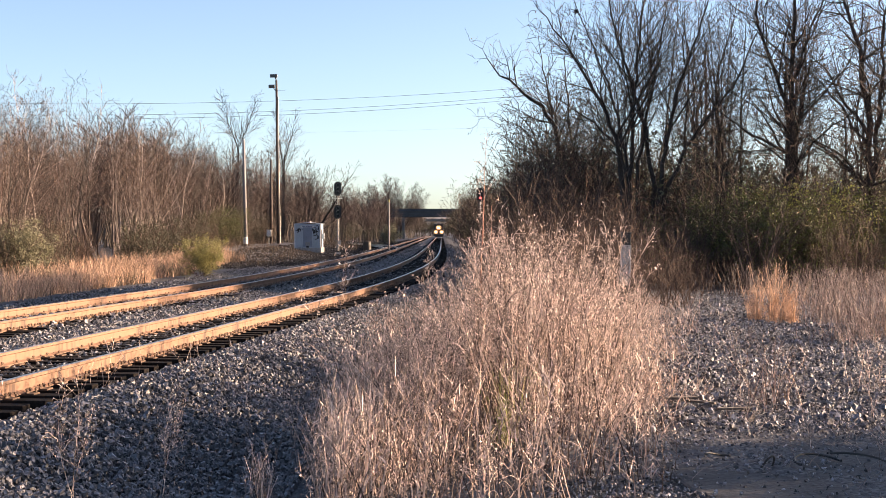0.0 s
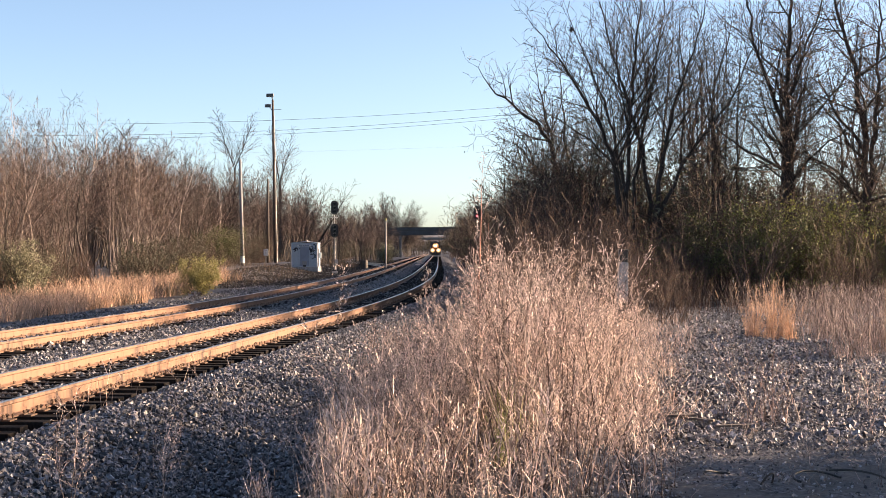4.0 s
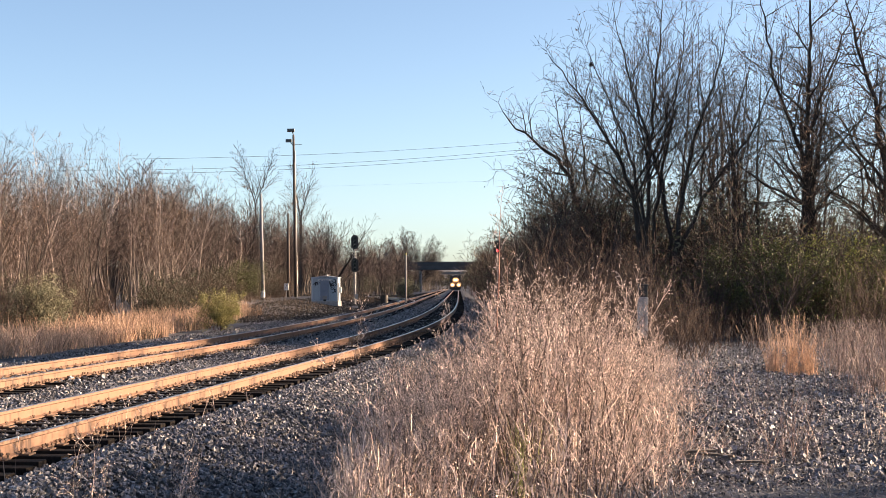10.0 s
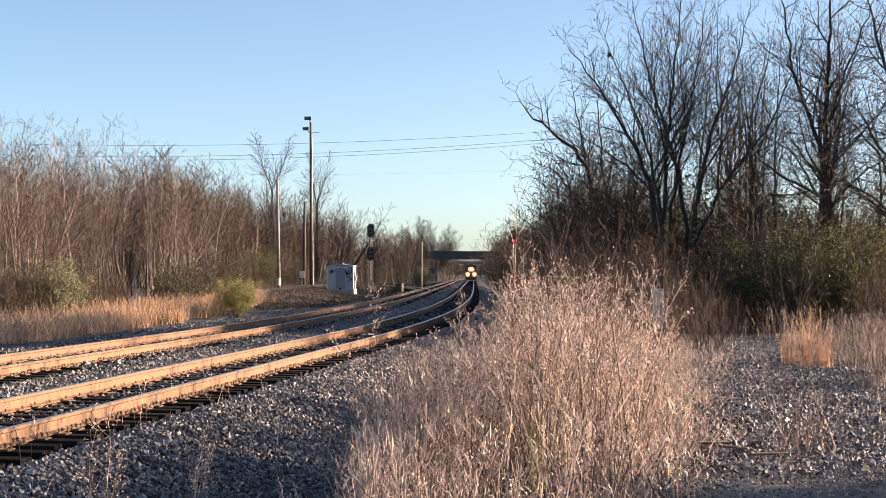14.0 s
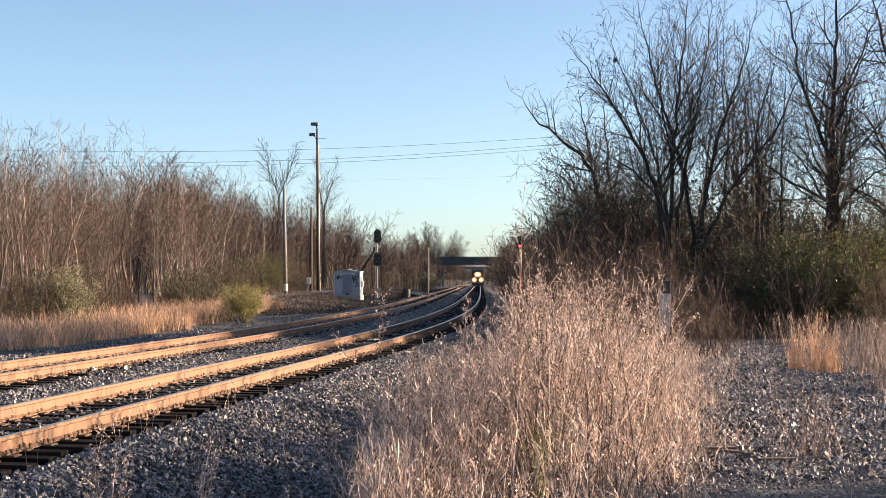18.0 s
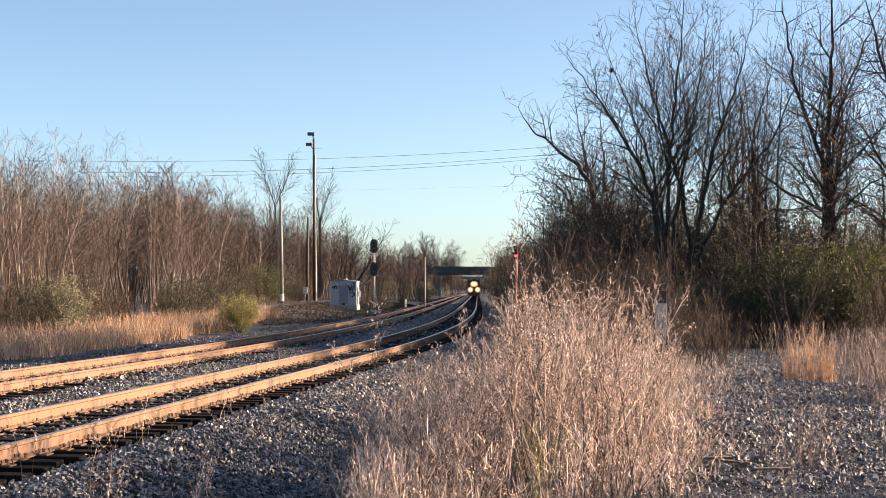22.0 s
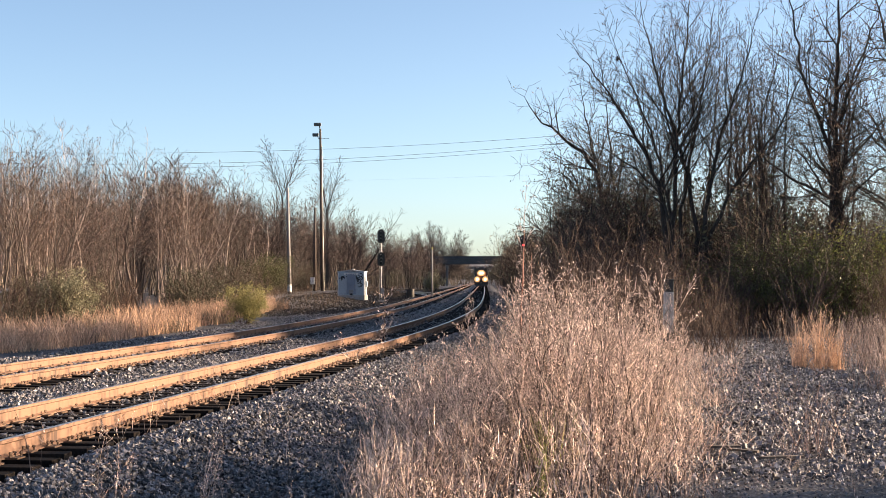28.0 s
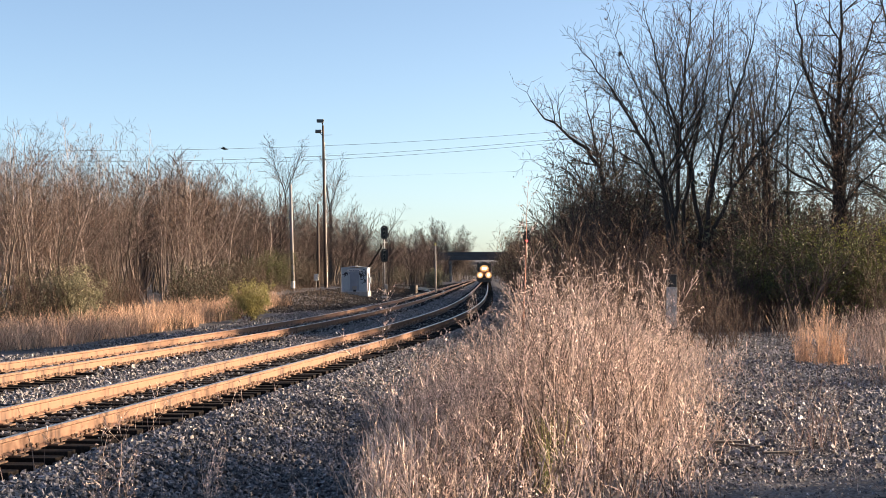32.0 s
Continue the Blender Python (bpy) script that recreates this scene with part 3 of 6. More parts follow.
# ---- siding, signals, hut, poles ----
def siding():
    root = thing("railway_siding", Matrix(), "rusty siding that turns off beside the signal hut", "railway track", "tracks")
    y = np.arange(140, 251, 2.0)
    x = track_x(y) - SPACING - 0.00115 * (y - 140) ** 2
    for side in (-1, 1):
        v, f = sweep(np.stack([x + side * GAUGE / 2, y], 1), RAIL, -0.05)
        under("rail", fast_mesh("rail", v, f[:, ::-1], "rail_head"), root)
    v, f = [], []
    for k, (a, b) in enumerate(zip(x, y)):
        for dy in (0.0, 0.7, 1.35):
            m = Matrix.Translation((a, b + dy, -0.33)) @ Matrix.Diagonal((2.6, 0.23, 0.16, 1))
            v.append(np.array([m @ Vector((i - 0.5, j - 0.5, l - 0.5)) for i in (0, 1) for j in (0, 1) for l in (0, 1)]))
            f.append(np.array([(1, 5, 7, 3), (0, 1, 3, 2), (4, 6, 7, 5), (0, 4, 5, 1), (2, 3, 7, 6)]) + 8 * (len(v) - 1))
    under("ties", fast_mesh("ties", np.concatenate(v), np.concatenate(f), "tie"), root)["kind"] = "stuff"


def signal(m, height, heads, lit, label, ladder=True):
    root = thing("railway_signal", m, label, "signal", "signals")
    part("base", box(BM(), 0, 0, 0.1, 0.6, 0.6, 0.3, 0.03), "concrete", root, "weathered concrete base")
    part("mast", rod(BM(), (0, 0, 0.4), (0, 0, height), 0.075, 0.06, 12), "galvanised", root, "silver tubular mast")
    part("cap", rod(BM(), (0, 0, height), (0, 0, height + 0.08), 0.07, 0.02, 10), "galvanised", root)
    part("junction_box", box(BM(), 0.16, -0.02, 1.15, 0.28, 0.3, 0.55, 0.02), "galvanised", root)
    if ladder:
        for s in (-0.17, 0.17):
            part("ladder_rail", rod(BM(), (s, 0.42, 0.3), (s, 0.3, height - 0.1), 0.018, n=6), "galvanised", root)
        for k in range(int(height / 0.3)):
            part("rung", rod(BM(), (-0.17, 0.41 - 0.12 * k * 0.3 / height, 0.5 + k * 0.3), (0.17, 0.41 - 0.12 * k * 0.3 / height, 0.5 + k * 0.3), 0.011, n=5), "galvanised", root)
        part("platform", box(BM(), 0, 0.1, heads[-1] - 0.95, 0.75, 0.5, 0.05, 0.01), "galvanised", root, "grated steel step")
    for z in heads:
        bm = BM()
        for a in np.linspace(0, 2 * np.pi, 24, endpoint=False):
            bm.verts.new((0.36 * math.cos(a), 0, 0.36 * math.sin(a) + (0.33 if math.sin(a) >= 0 else -0.33)))
        face = bm.faces.new(bm.verts)
        r = bmesh.ops.extrude_face_region(bm, geom=[face])
        bmesh.ops.translate(bm, verts=[q for q in r["geom"] if isinstance(q, bmesh.types.BMVert)], vec=(0, 0.03, 0))
        bmesh.ops.recalc_face_normals(bm, faces=bm.faces)
        bmesh.ops.translate(bm, verts=bm.verts, vec=(0, -0.2, z))
        head = part("signal_head", bm, "black_paint", root, "black oval signal backboard")
        part("housing", box(BM(), 0, 0.0, z, 0.34, 0.34, 1.0, 0.04), "black_paint", head)
        for dz in (0.36, 0.0, -0.36):
            hood = rod(BM(), (0, -0.2, z + dz), (0, -0.5, z + dz - 0.03), 0.14, 0.14, 14)
            for fc in [fc for fc in hood.faces if len(fc.verts) > 4]:
                hood.faces.remove(fc)
            for vv in [vv for vv in hood.verts if vv.co.z < z + dz - 0.07]:
                hood.verts.remove(vv)
            part("hood", hood, "black_paint", head)
            on = lit is not None and abs(dz - lit) < 0.01
            part("lens", rod(BM(), (0, -0.21, z + dz), (0, -0.235, z + dz), 0.13, 0.12, 16), "red_lamp" if on else "dark_lens", head,
                 "lit red lens" if on else "")
    return root


def hut():
    m = pose(-9.15, 149.5, float(land(-9.15, 149.5)) + 0.2, 0, 0, -5)
    root = thing("equipment_hut", m, "pale grey railway equipment hut with graffiti and a lit side", "hut")
    part("footing", box(BM(), 0, 0, -0.08, 2.8, 2.3, 0.5, 0.02), "concrete", root, "concrete footing")
    part("body", box(BM(), 0, 0, 1.35, 2.62, 2.1, 2.4, 0.02), "shed_paint", root)
    bm = BM()
    for s in (-1, 1):
        box(bm, s * 0.69, 0, 2.64, 1.45, 2.3, 0.05, 0.01, Matrix.Rotation(s * radians(7), 4, "Y"))
    part("roof", bm, "shed_paint", root, "shallow pitched metal roof")
    part("roof_vent", rod(BM(), (0.1, 0, 2.7), (0.1, 0, 2.86), 0.14, 0.12, 12), "galvanised", root)
    for sx in (-1.3, 1.3):
        part("corner_trim", box(BM(), sx, -1.05, 1.35, 0.09, 0.09, 2.4, 0.01), "white_paint", root)
    part("fascia", box(BM(), 0, -1.09, 2.5, 2.7, 0.06, 0.14, 0.01), "shed_paint", root)
    door = part("door", box(BM(), 0.02, -1.075, 1.25, 0.92, 0.06, 1.95, 0.012), "shed_door", root, "grey steel door")
    part("handle", box(BM(), 0.38, -1.13, 1.15, 0.05, 0.06, 0.2, 0.01), "galvanised", door)
    for z in (0.6, 1.9):
        part("hinge", box(BM(), -0.43, -1.115, z, 0.05, 0.03, 0.14, 0.008), "galvanised", door)
    part("louvre", box(BM(), 0.02, -1.12, 0.55, 0.45, 0.03, 0.35, 0.008), "galvanised", door)
    part("dark_opening", box(BM(), 0.02, -1.125, 0.26, 0.3, 0.05, 0.2, 0.05), "black_paint", root, "dark cable entry")
    sign = part("sign_panel", box(BM(), 0.0, -1.075, 2.3, 1.4, 0.04, 0.2, 0.008), "white_paint", root, "white sign panel with dark bars")
    for k, w in enumerate((0.16, 0.1, 0.14, 0.12, 0.15, 0.1)):
        part("bar", box(BM(), -0.45 + k * 0.18, -1.098, 2.3, w, 0.012, 0.1), "blue_paint", sign)
    r = random.Random(5)
    for cx, cz, n, s in ((-0.85, 1.95, 7, 0.13), (0.82, 1.75, 11, 0.2)):
        for k in range(n):
            x, z = cx + r.gauss(0, 0.2), cz + r.gauss(0, 0.28 if n > 8 else 0.14)
            rot = Matrix.Rotation(r.uniform(-1.3, 1.3), 4, "Y")
            bm = BM()
            a0, span = r.uniform(0, 6), r.uniform(1.6, 4.0)
            for j in range(6):
                a = a0 + span * j / 6
                box(bm, x + s * math.cos(a), -1.056, z + s * math.sin(a), s * 0.75, 0.012, 0.075, 0, Matrix.Rotation(-a - 1.57, 4, "Y"))
            part("painted_scrawl", bm, "black_paint", root, "dark spray-painted scrawl")
    part("meter_pipe", rod(BM(), (1.36, -0.5, 0.1), (1.36, -0.5, 2.0), 0.04, n=8), "galvanised", root)
    part("side_box", box(BM(), 1.42, 0.2, 1.3, 0.2, 0.4, 0.6, 0.02), "shed_paint", root)


def pole(x, y, top, r, material, label, lean=0.0, lamps=False, base=None):
    z = float(land(x, y)) - 0.1
    root = thing("utility_pole", pose(x, y, z, 0, lean, 0), label, "pole", "poles")
    h = top - z
    part("shaft", rod(BM(), (0, 0, 0), (0, 0, h), r, r * 0.62, 14), material, root, smooth=True)
    if lamps:
        for dz, dx, w in ((0.5, -0.28, 0.82), (-0.67, -0.52, 0.7)):
            lamp = part("floodlight", box(BM(), dx, -0.1, h + dz, w, 0.42, 0.36, 0.05), "galvanised", root, "grey floodlight")
            part("lens", box(BM(), dx, -0.32, h + dz - 0.02, w - 0.12, 0.03, 0.25), "dark_lens", lamp)
            part("bracket", rod(BM(), (dx + 0.15, 0, h + dz - 0.12), (0.0, 0, h + dz - 0.62), 0.045, n=8), "galvanised", root)
        part("top_fitting", rod(BM(), (0.0, 0, h - 0.3), (-0.05, 0, h + 0.36), 0.06, 0.05, 8), "black_paint", root)
        part("crossarm", rod(BM(), (-0.05, 0, h - 1.1), (0.95, 0, h - 1.1), 0.022, n=8), "galvanised", root, "thin side arm")
        part("conduit", rod(BM(), (0.2, -0.05, 0), (0.14, -0.05, h * 0.9), 0.04, n=6), "galvanised", root)
    if base:
        part("marker_sleeve", rod(BM(), (0, 0, 0.3), (0, 0, 0.95), r + 0.02, r + 0.015, 14), base, root, "pale sleeve at the foot")
    return root


def wires():
    for k, (z0, a, r) in enumerate(((21.45, 0.00056, 0.024), (19.75, 0.00066, 0.024), (19.2, 0.00066, 0.024), (16.9, 0.0003, 0.005))):
        root = thing("overhead_wire", Matrix(), "thin dark overhead power line", "wire", "wires")
        x = np.linspace(-85, 50, 46)
        p = np.stack([x, 225 + (x + 85) * 0.09 + k * 0.5, z0 + a * (x + 55) ** 2], 1)
        under("conductor", fast_mesh("conductor", *hose(p, r, 5), "wire"), root)
    for x, y, h, arm in ((-85, 225.9, 23.0, 2.2), (50, 237.9, 28.0, 2.2)):
        z = float(land(x, y)) - 0.1
        root = thing("power_pole", pose(x, y, z), "tall wooden power line pole behind the trees", "pole", "power poles")
        part("shaft", rod(BM(), (0, 0, 0), (0, 0, h - z), 0.3, 0.18, 12), "pole_wood", root)
        part("crossarm", box(BM(), 0, 0, h - z - 0.8, 0.15, arm * 1.6, 0.18, 0.01), "pole_wood", root)


def milepost():
    x, y = 5.05, 33.0
    root = thing("marker_post", pose(x, y, float(land(x, y)) - 0.05, 0, 1.5, 4), "black and white railway marker post in the brush", "post")
    z = -float(land(x, y))
    part("post", box(BM(), 0, 0, 0.9, 0.2, 0.16, 1.8, 0.02), "black_paint", root)
    part("white_panel", box(BM(), 0, -0.005, z + 0.9, 0.212, 0.175, 0.9, 0.012), "grey_white", root, "grey-white panel")
    part("cap", box(BM(), 0, 0, z + 1.62, 0.22, 0.18, 0.05, 0.02), "black_paint", root)


def small_lineside():
    z = float(land(-1.04, 150))
    root = thing("marker_stake", pose(-1.04, 150, z), "thin grey lineside stake with a pale green tip", "post")
    part("stake", rod(BM(), (0, 0, 0), (0, 0, 4.9), 0.09, 0.08, 8), "pole_grey", root)
    part("tip", rod(BM(), (0, 0, 4.9), (0, 0, 5.15), 0.1, 0.1, 8), "leaf_yellow", root)
    z = float(land(-3.4, 156))
    root = thing("steel_drum", pose(-3.4, 156, z), "dark rusty steel drum beside the siding", "drum")
    part("shell", rod(BM(), (0, 0, 0), (0, 0, 0.95), 0.42, 0.42, 20), "black_paint", root)
    for h in (0.3, 0.62):
        part("hoop", rod(BM(), (0, 0, h), (0, 0, h + 0.05), 0.44, 0.44, 20), "iron", root)
    part("lid", rod(BM(), (0, 0, 0.95), (0, 0, 0.99), 0.435, 0.42, 20), "iron", root)
    z = float(land(-14.4, 163))
    root = thing("meter_cabinet", pose(-14.4, 163, z), "small white meter cabinet on a post", "cabinet")
    part("stand", rod(BM(), (0, 0, 0), (0, 0, 0.9), 0.05, n=8), "galvanised", root)
    part("case", box(BM(), 0, 0, 1.15, 0.5, 0.3, 0.75, 0.03), "white_paint", root)


# ---- bridge and what crosses it ----
BRIDGE_Y, DECK = 484.0, 8.3


def bridge():
    root = thing("road_bridge", Matrix(), "dark steel girder road bridge over the railway", "bridge")
    part("deck", box(BM(), 9, BRIDGE_Y, DECK - 0.18, 56, 10.5, 0.36), "asphalt", root)
    for dy in (-5.0, 5.0):
        g = part("girder", box(BM(), 9, BRIDGE_Y + dy, DECK - 0.95, 56, 0.35, 1.4, 0.03), "bridge_steel", root, "dark riveted girder")
        for k in range(14):
            part("stiffener", box(BM(), -17 + k * 4, BRIDGE_Y + dy - 0.22, DECK - 0.95, 0.16, 0.12, 1.3), "bridge_steel", g)
        part("flange", box(BM(), 9, BRIDGE_Y + dy, DECK - 1.66, 56, 0.7, 0.08), "bridge_steel", g)
        rail = part("guard_rail", box(BM(), 9, BRIDGE_Y + dy, DECK + 0.42, 56, 0.12, 0.95, 0.02), "bridge_steel", root)
        for k in range(19):
            part("post", box(BM(), -18 + k * 3, BRIDGE_Y + dy, DECK + 0.3, 0.14, 0.14, 0.95), "bridge_steel", rail)
    for x in (1.5, 22.0):
        pier = part("pier", box(BM(), x, BRIDGE_Y, 5.7, 1.0, 10.4, 1.1, 0.05), "bridge_concrete", root, "concrete pier")
        for dy in (-4, 0, 4):
            part("column", rod(BM(), (x, BRIDGE_Y + dy, -0.6), (x, BRIDGE_Y + dy, 5.3), 0.45, n=14), "bridge_concrete", pier)
    for s, x in ((-1, -19), (1, 37)):
        part("abutment", box(BM(), x + s * 1, BRIDGE_Y, 3.3, 2, 12, 8.2, 0.05), "bridge_concrete", root)
    far = thing("concrete_bridge", Matrix(), "concrete bridge beyond the road bridge", "bridge")
    part("deck", box(BM(), 14, 640, 6.7, 70, 9, 1.0, 0.05), "bridge_concrete", far)
    for x in (0, 30):
        part("pier", box(BM(), x, 640, 2.6, 1.2, 8, 6.8, 0.05), "bridge_concrete", far)
    for s, x0 in ((-1, -19), (1, 37)):
        a = x0 + s * 1.0
        ys = np.array([-16, -6.5, 6.5, 16.0]) + BRIDGE_Y
        xs = np.linspace(a, a + s * 420, 30)
        v = np.array([(x, y, z - 0.1) for x in xs for y, z in zip(ys, (-0.7, DECK - 0.1, DECK - 0.1, -0.7))])
        q = np.arange(29)[:, None] * 4 + np.arange(3)[None]
        f = np.stack([q, q + 1, q + 5, q + 4], -1).reshape(-1, 4)
        emb = new("embankment", fast_mesh("embankment", v, f if s < 0 else f[:, ::-1], "dull_grass"))
        tagged(emb, "grassy road embankment", "embankment", kind="structure")
        part("road", box(BM(), a + s * 210, BRIDGE_Y, DECK - 0.05, 420, 8, 0.1), "asphalt", None)["kind"] = "structure"


def bus():
    root = thing("bus", pose(310.4, BRIDGE_Y - 1.8, DECK), "light blue bus with a dark window band crossing the bridge", "bus")
    part("body", box(BM(), 0, 0, 1.45, 10.8, 2.5, 2.3, 0.3), "bus_blue", root)
    part("roof", box(BM(), 0.2, 0, 2.75, 10.0, 2.3, 0.55, 0.24), "white_paint", root, "rounded white roof")
    part("skirt", box(BM(), 0, 0, 0.62, 10.5, 2.52, 0.4, 0.05), "blue_paint", root, "darker blue skirt")
    for k in range(7):
        part("window", box(BM(), -4.2 + k * 1.4, -1.25, 1.95, 1.2, 0.05, 0.75, 0.02), "glass_dark", root)
    part("windscreen", box(BM(), -5.4, 0, 1.85, 0.06, 2.1, 1.1, 0.02), "glass_dark", root)
    part("bumper", box(BM(), -5.45, 0, 0.5, 0.2, 2.4, 0.25, 0.05), "black_paint", root)
    for x in (-3.6, 3.2):
        for y in (-1.1, 1.1):
            w = part("wheel", rod(BM(), (x, y - 0.13, 0.5), (x, y + 0.13, 0.5), 0.5, n=20), "tyre", root)
            part("rim", rod(BM(), (x, y - 0.14, 0.5), (x, y + 0.14, 0.5), 0.27, n=14), "galvanised", w)
    return root


def locomotive():
    root = thing("locomotive", Matrix(), "dark diesel locomotive with three glaring headlights coming head-on", "locomotive")
    part("underframe", box(BM(), 0, 11.2, 1.35, 3.0, 21.5, 0.45, 0.04), "loco_dark", root)
    part("fuel_tank", box(BM(), 0, 11.5, 0.85, 2.7, 5.0, 0.75, 0.15), "loco_dark", root)
    for y in (4.2, 18.2):
        truck = part("truck", box(BM(), 0, y, 0.72, 2.5, 4.6, 0.5, 0.08), "loco_dark", root, "three-axle truck")
        for dy in (-1.9, 0, 1.9):
            for x in (-0.75, 0.75):
                part("wheel", rod(BM(), (x - 0.07, y + dy, 0.5), (x + 0.07, y + dy, 0.5), 0.5, n=20), "loco_steel", truck)
            part("axle", rod(BM(), (-0.75, y + dy, 0.5), (0.75, y + dy, 0.5), 0.09, n=8), "loco_steel", truck)
    part("plow", box(BM(), 0, 0.5, 0.5, 2.6, 0.3, 0.75, 0.05, Matrix.Rotation(radians(-15), 4, "X")), "loco_dark", root, "black snowplow")
    part("coupler", box(BM(), 0, -0.05, 0.88, 0.35, 0.9, 0.32, 0.06), "loco_steel", root)
    part("anticlimber", box(BM(), 0, 0.35, 1.4, 2.7, 0.35, 0.4, 0.06), "loco_dark", root)
    nose = part("nose", box(BM(), 0, 1.95, 2.35, 1.9, 1.9, 1.7, 0.22), "loco_glow_tint", root, "short hood, orange from headlight glow put into its colour")
    part("nose_door", box(BM(), 0.35, 0.985, 2.2, 0.55, 0.05, 1.3, 0.03), "loco_dark", nose)
    cab = part("cab", box(BM(), 0, 4.1, 2.95, 3.05, 2.6, 2.75, 0.16), "loco_dark", root, "wide dark cab")
    for x, w in ((-1.0, 0.62), (-0.34, 0.6), (0.34, 0.6), (1.0, 0.62)):
        part("windscreen", box(BM(), x, 2.79, 3.65, w, 0.05, 0.62, 0.02), "glass_dark", cab)
    for x in (-1.54, 1.54):
        part("side_window", box(BM(), x, 4.1, 3.5, 0.05, 1.3, 0.7, 0.02), "glass_dark", cab)
    for x in (-0.8, 0.8):
        nb = part("number_board", box(BM(), x, 2.76, 4.16, 0.7, 0.08, 0.24, 0.02), "black_paint", root)
        for k in range(4):
            part("bar", box(BM(), x - 0.2 + k * 0.13, 2.71, 4.16, 0.07, 0.015, 0.15), "white_paint", nb)
    part("long_hood", box(BM(), 0, 13.2, 3.0, 1.9, 15.4, 2.6, 0.1), "loco_dark", root)
    part("radiator", box(BM(), 0, 19.2, 4.05, 2.9, 3.4, 0.7, 0.12), "loco_dark", root)
    part("exhaust_stack", box(BM(), 0, 12.0, 4.4, 0.5, 0.9, 0.25, 0.05), "loco_steel", root)
    part("horn", rod(BM(), (0.3, 4.0, 4.45), (0.3, 3.3, 4.5), 0.05, 0.12, 10), "loco_steel", root)
    part("bell", rod(BM(), (-0.3, 4.0, 4.35), (-0.3, 4.0, 4.6), 0.16, 0.08, 10), "loco_steel", root)
    for x in (-1.4, 1.4):
        part("handrail", rod(BM(), (x, 0.6, 2.5), (x, 2.8, 2.5), 0.025, n=6), "white_paint", root)
        for y in (0.6, 1.7):
            part("stanchion", rod(BM(), (x, y, 1.5), (x, y, 2.5), 0.025, n=6), "white_paint", root)
        part("walkway_rail", rod(BM(), (x, 5.6, 2.6), (x, 21.5, 2.6), 0.025, n=6), "white_paint", root)
        for k in range(8):
            part("stanchion", rod(BM(), (x, 5.8 + k * 2.2, 1.5), (x, 5.8 + k * 2.2, 2.6), 0.025, n=6), "white_paint", root)
        part("step_well", box(BM(), x * 0.9, 0.7, 0.85, 0.5, 0.5, 0.9, 0.04), "loco_dark", root)
    for x, z, y in ((-0.2, 2.98, 0.93), (0.2, 2.98, 0.93), (-0.87, 1.62, 0.2), (0.87, 1.62, 0.2)):
        h = part("headlight" if z > 2 else "ditch_light", rod(BM(), (x, y + 0.2, z), (x, y, z), 0.26, 0.34, 16), "loco_steel", root)
        # oversized lens and a glowing disc round it imitate the headlight's glare
        part("glow_disc", rod(BM(), (x, y - 0.002, z), (x, y - 0.05, z), 0.4, 0.66, 24), "lamp_glare", h, "warm glowing disc added to imitate headlight glare")
        part("lens", rod(BM(), (x, y - 0.052, z), (x, y - 0.14, z), 0.3, 0.2, 16), "headlight", h, "glaring warm lens")
    return root


siding()
signal(pose(-6.05, 145, float(land(-6.05, 145)), 0, 0, 4), 6.6, (4.25, 6.52), None, "tall mast signal with two dark oval heads")
signal(pose(8.3, 150, float(land(8.3, 150)), 0, 0, -3), 6.1, (5.95,), -0.36, "mast signal showing a red light behind the grass", ladder=False)
hut()
pole(-13.5, 165, 18.6, 0.19, "pole_wood", "tall wooden floodlight pole beside the hut", -0.6, lamps=True)
pole(-14.6, 168, 9.9, 0.2, "pole_wood", "short dark wooden pole beside the floodlight pole", 0.2)
pole(-14.05, 135, 10.1, 0.19, "pole_grey", "grey weathered utility pole with a pale foot", -1.0, base="white_paint")
wires()
milepost()
small_lineside()
bridge()
BUS = bus()
LOCO = locomotive()


# ---- trees ----
def perp(d, r):
    a = Vector((r.gauss(0, 1), r.gauss(0, 1), r.gauss(0, 1)))
    a = a - d * a.dot(d)
    return a.normalized() if a.length > 1e-6 else Vector((1, 0, 0))


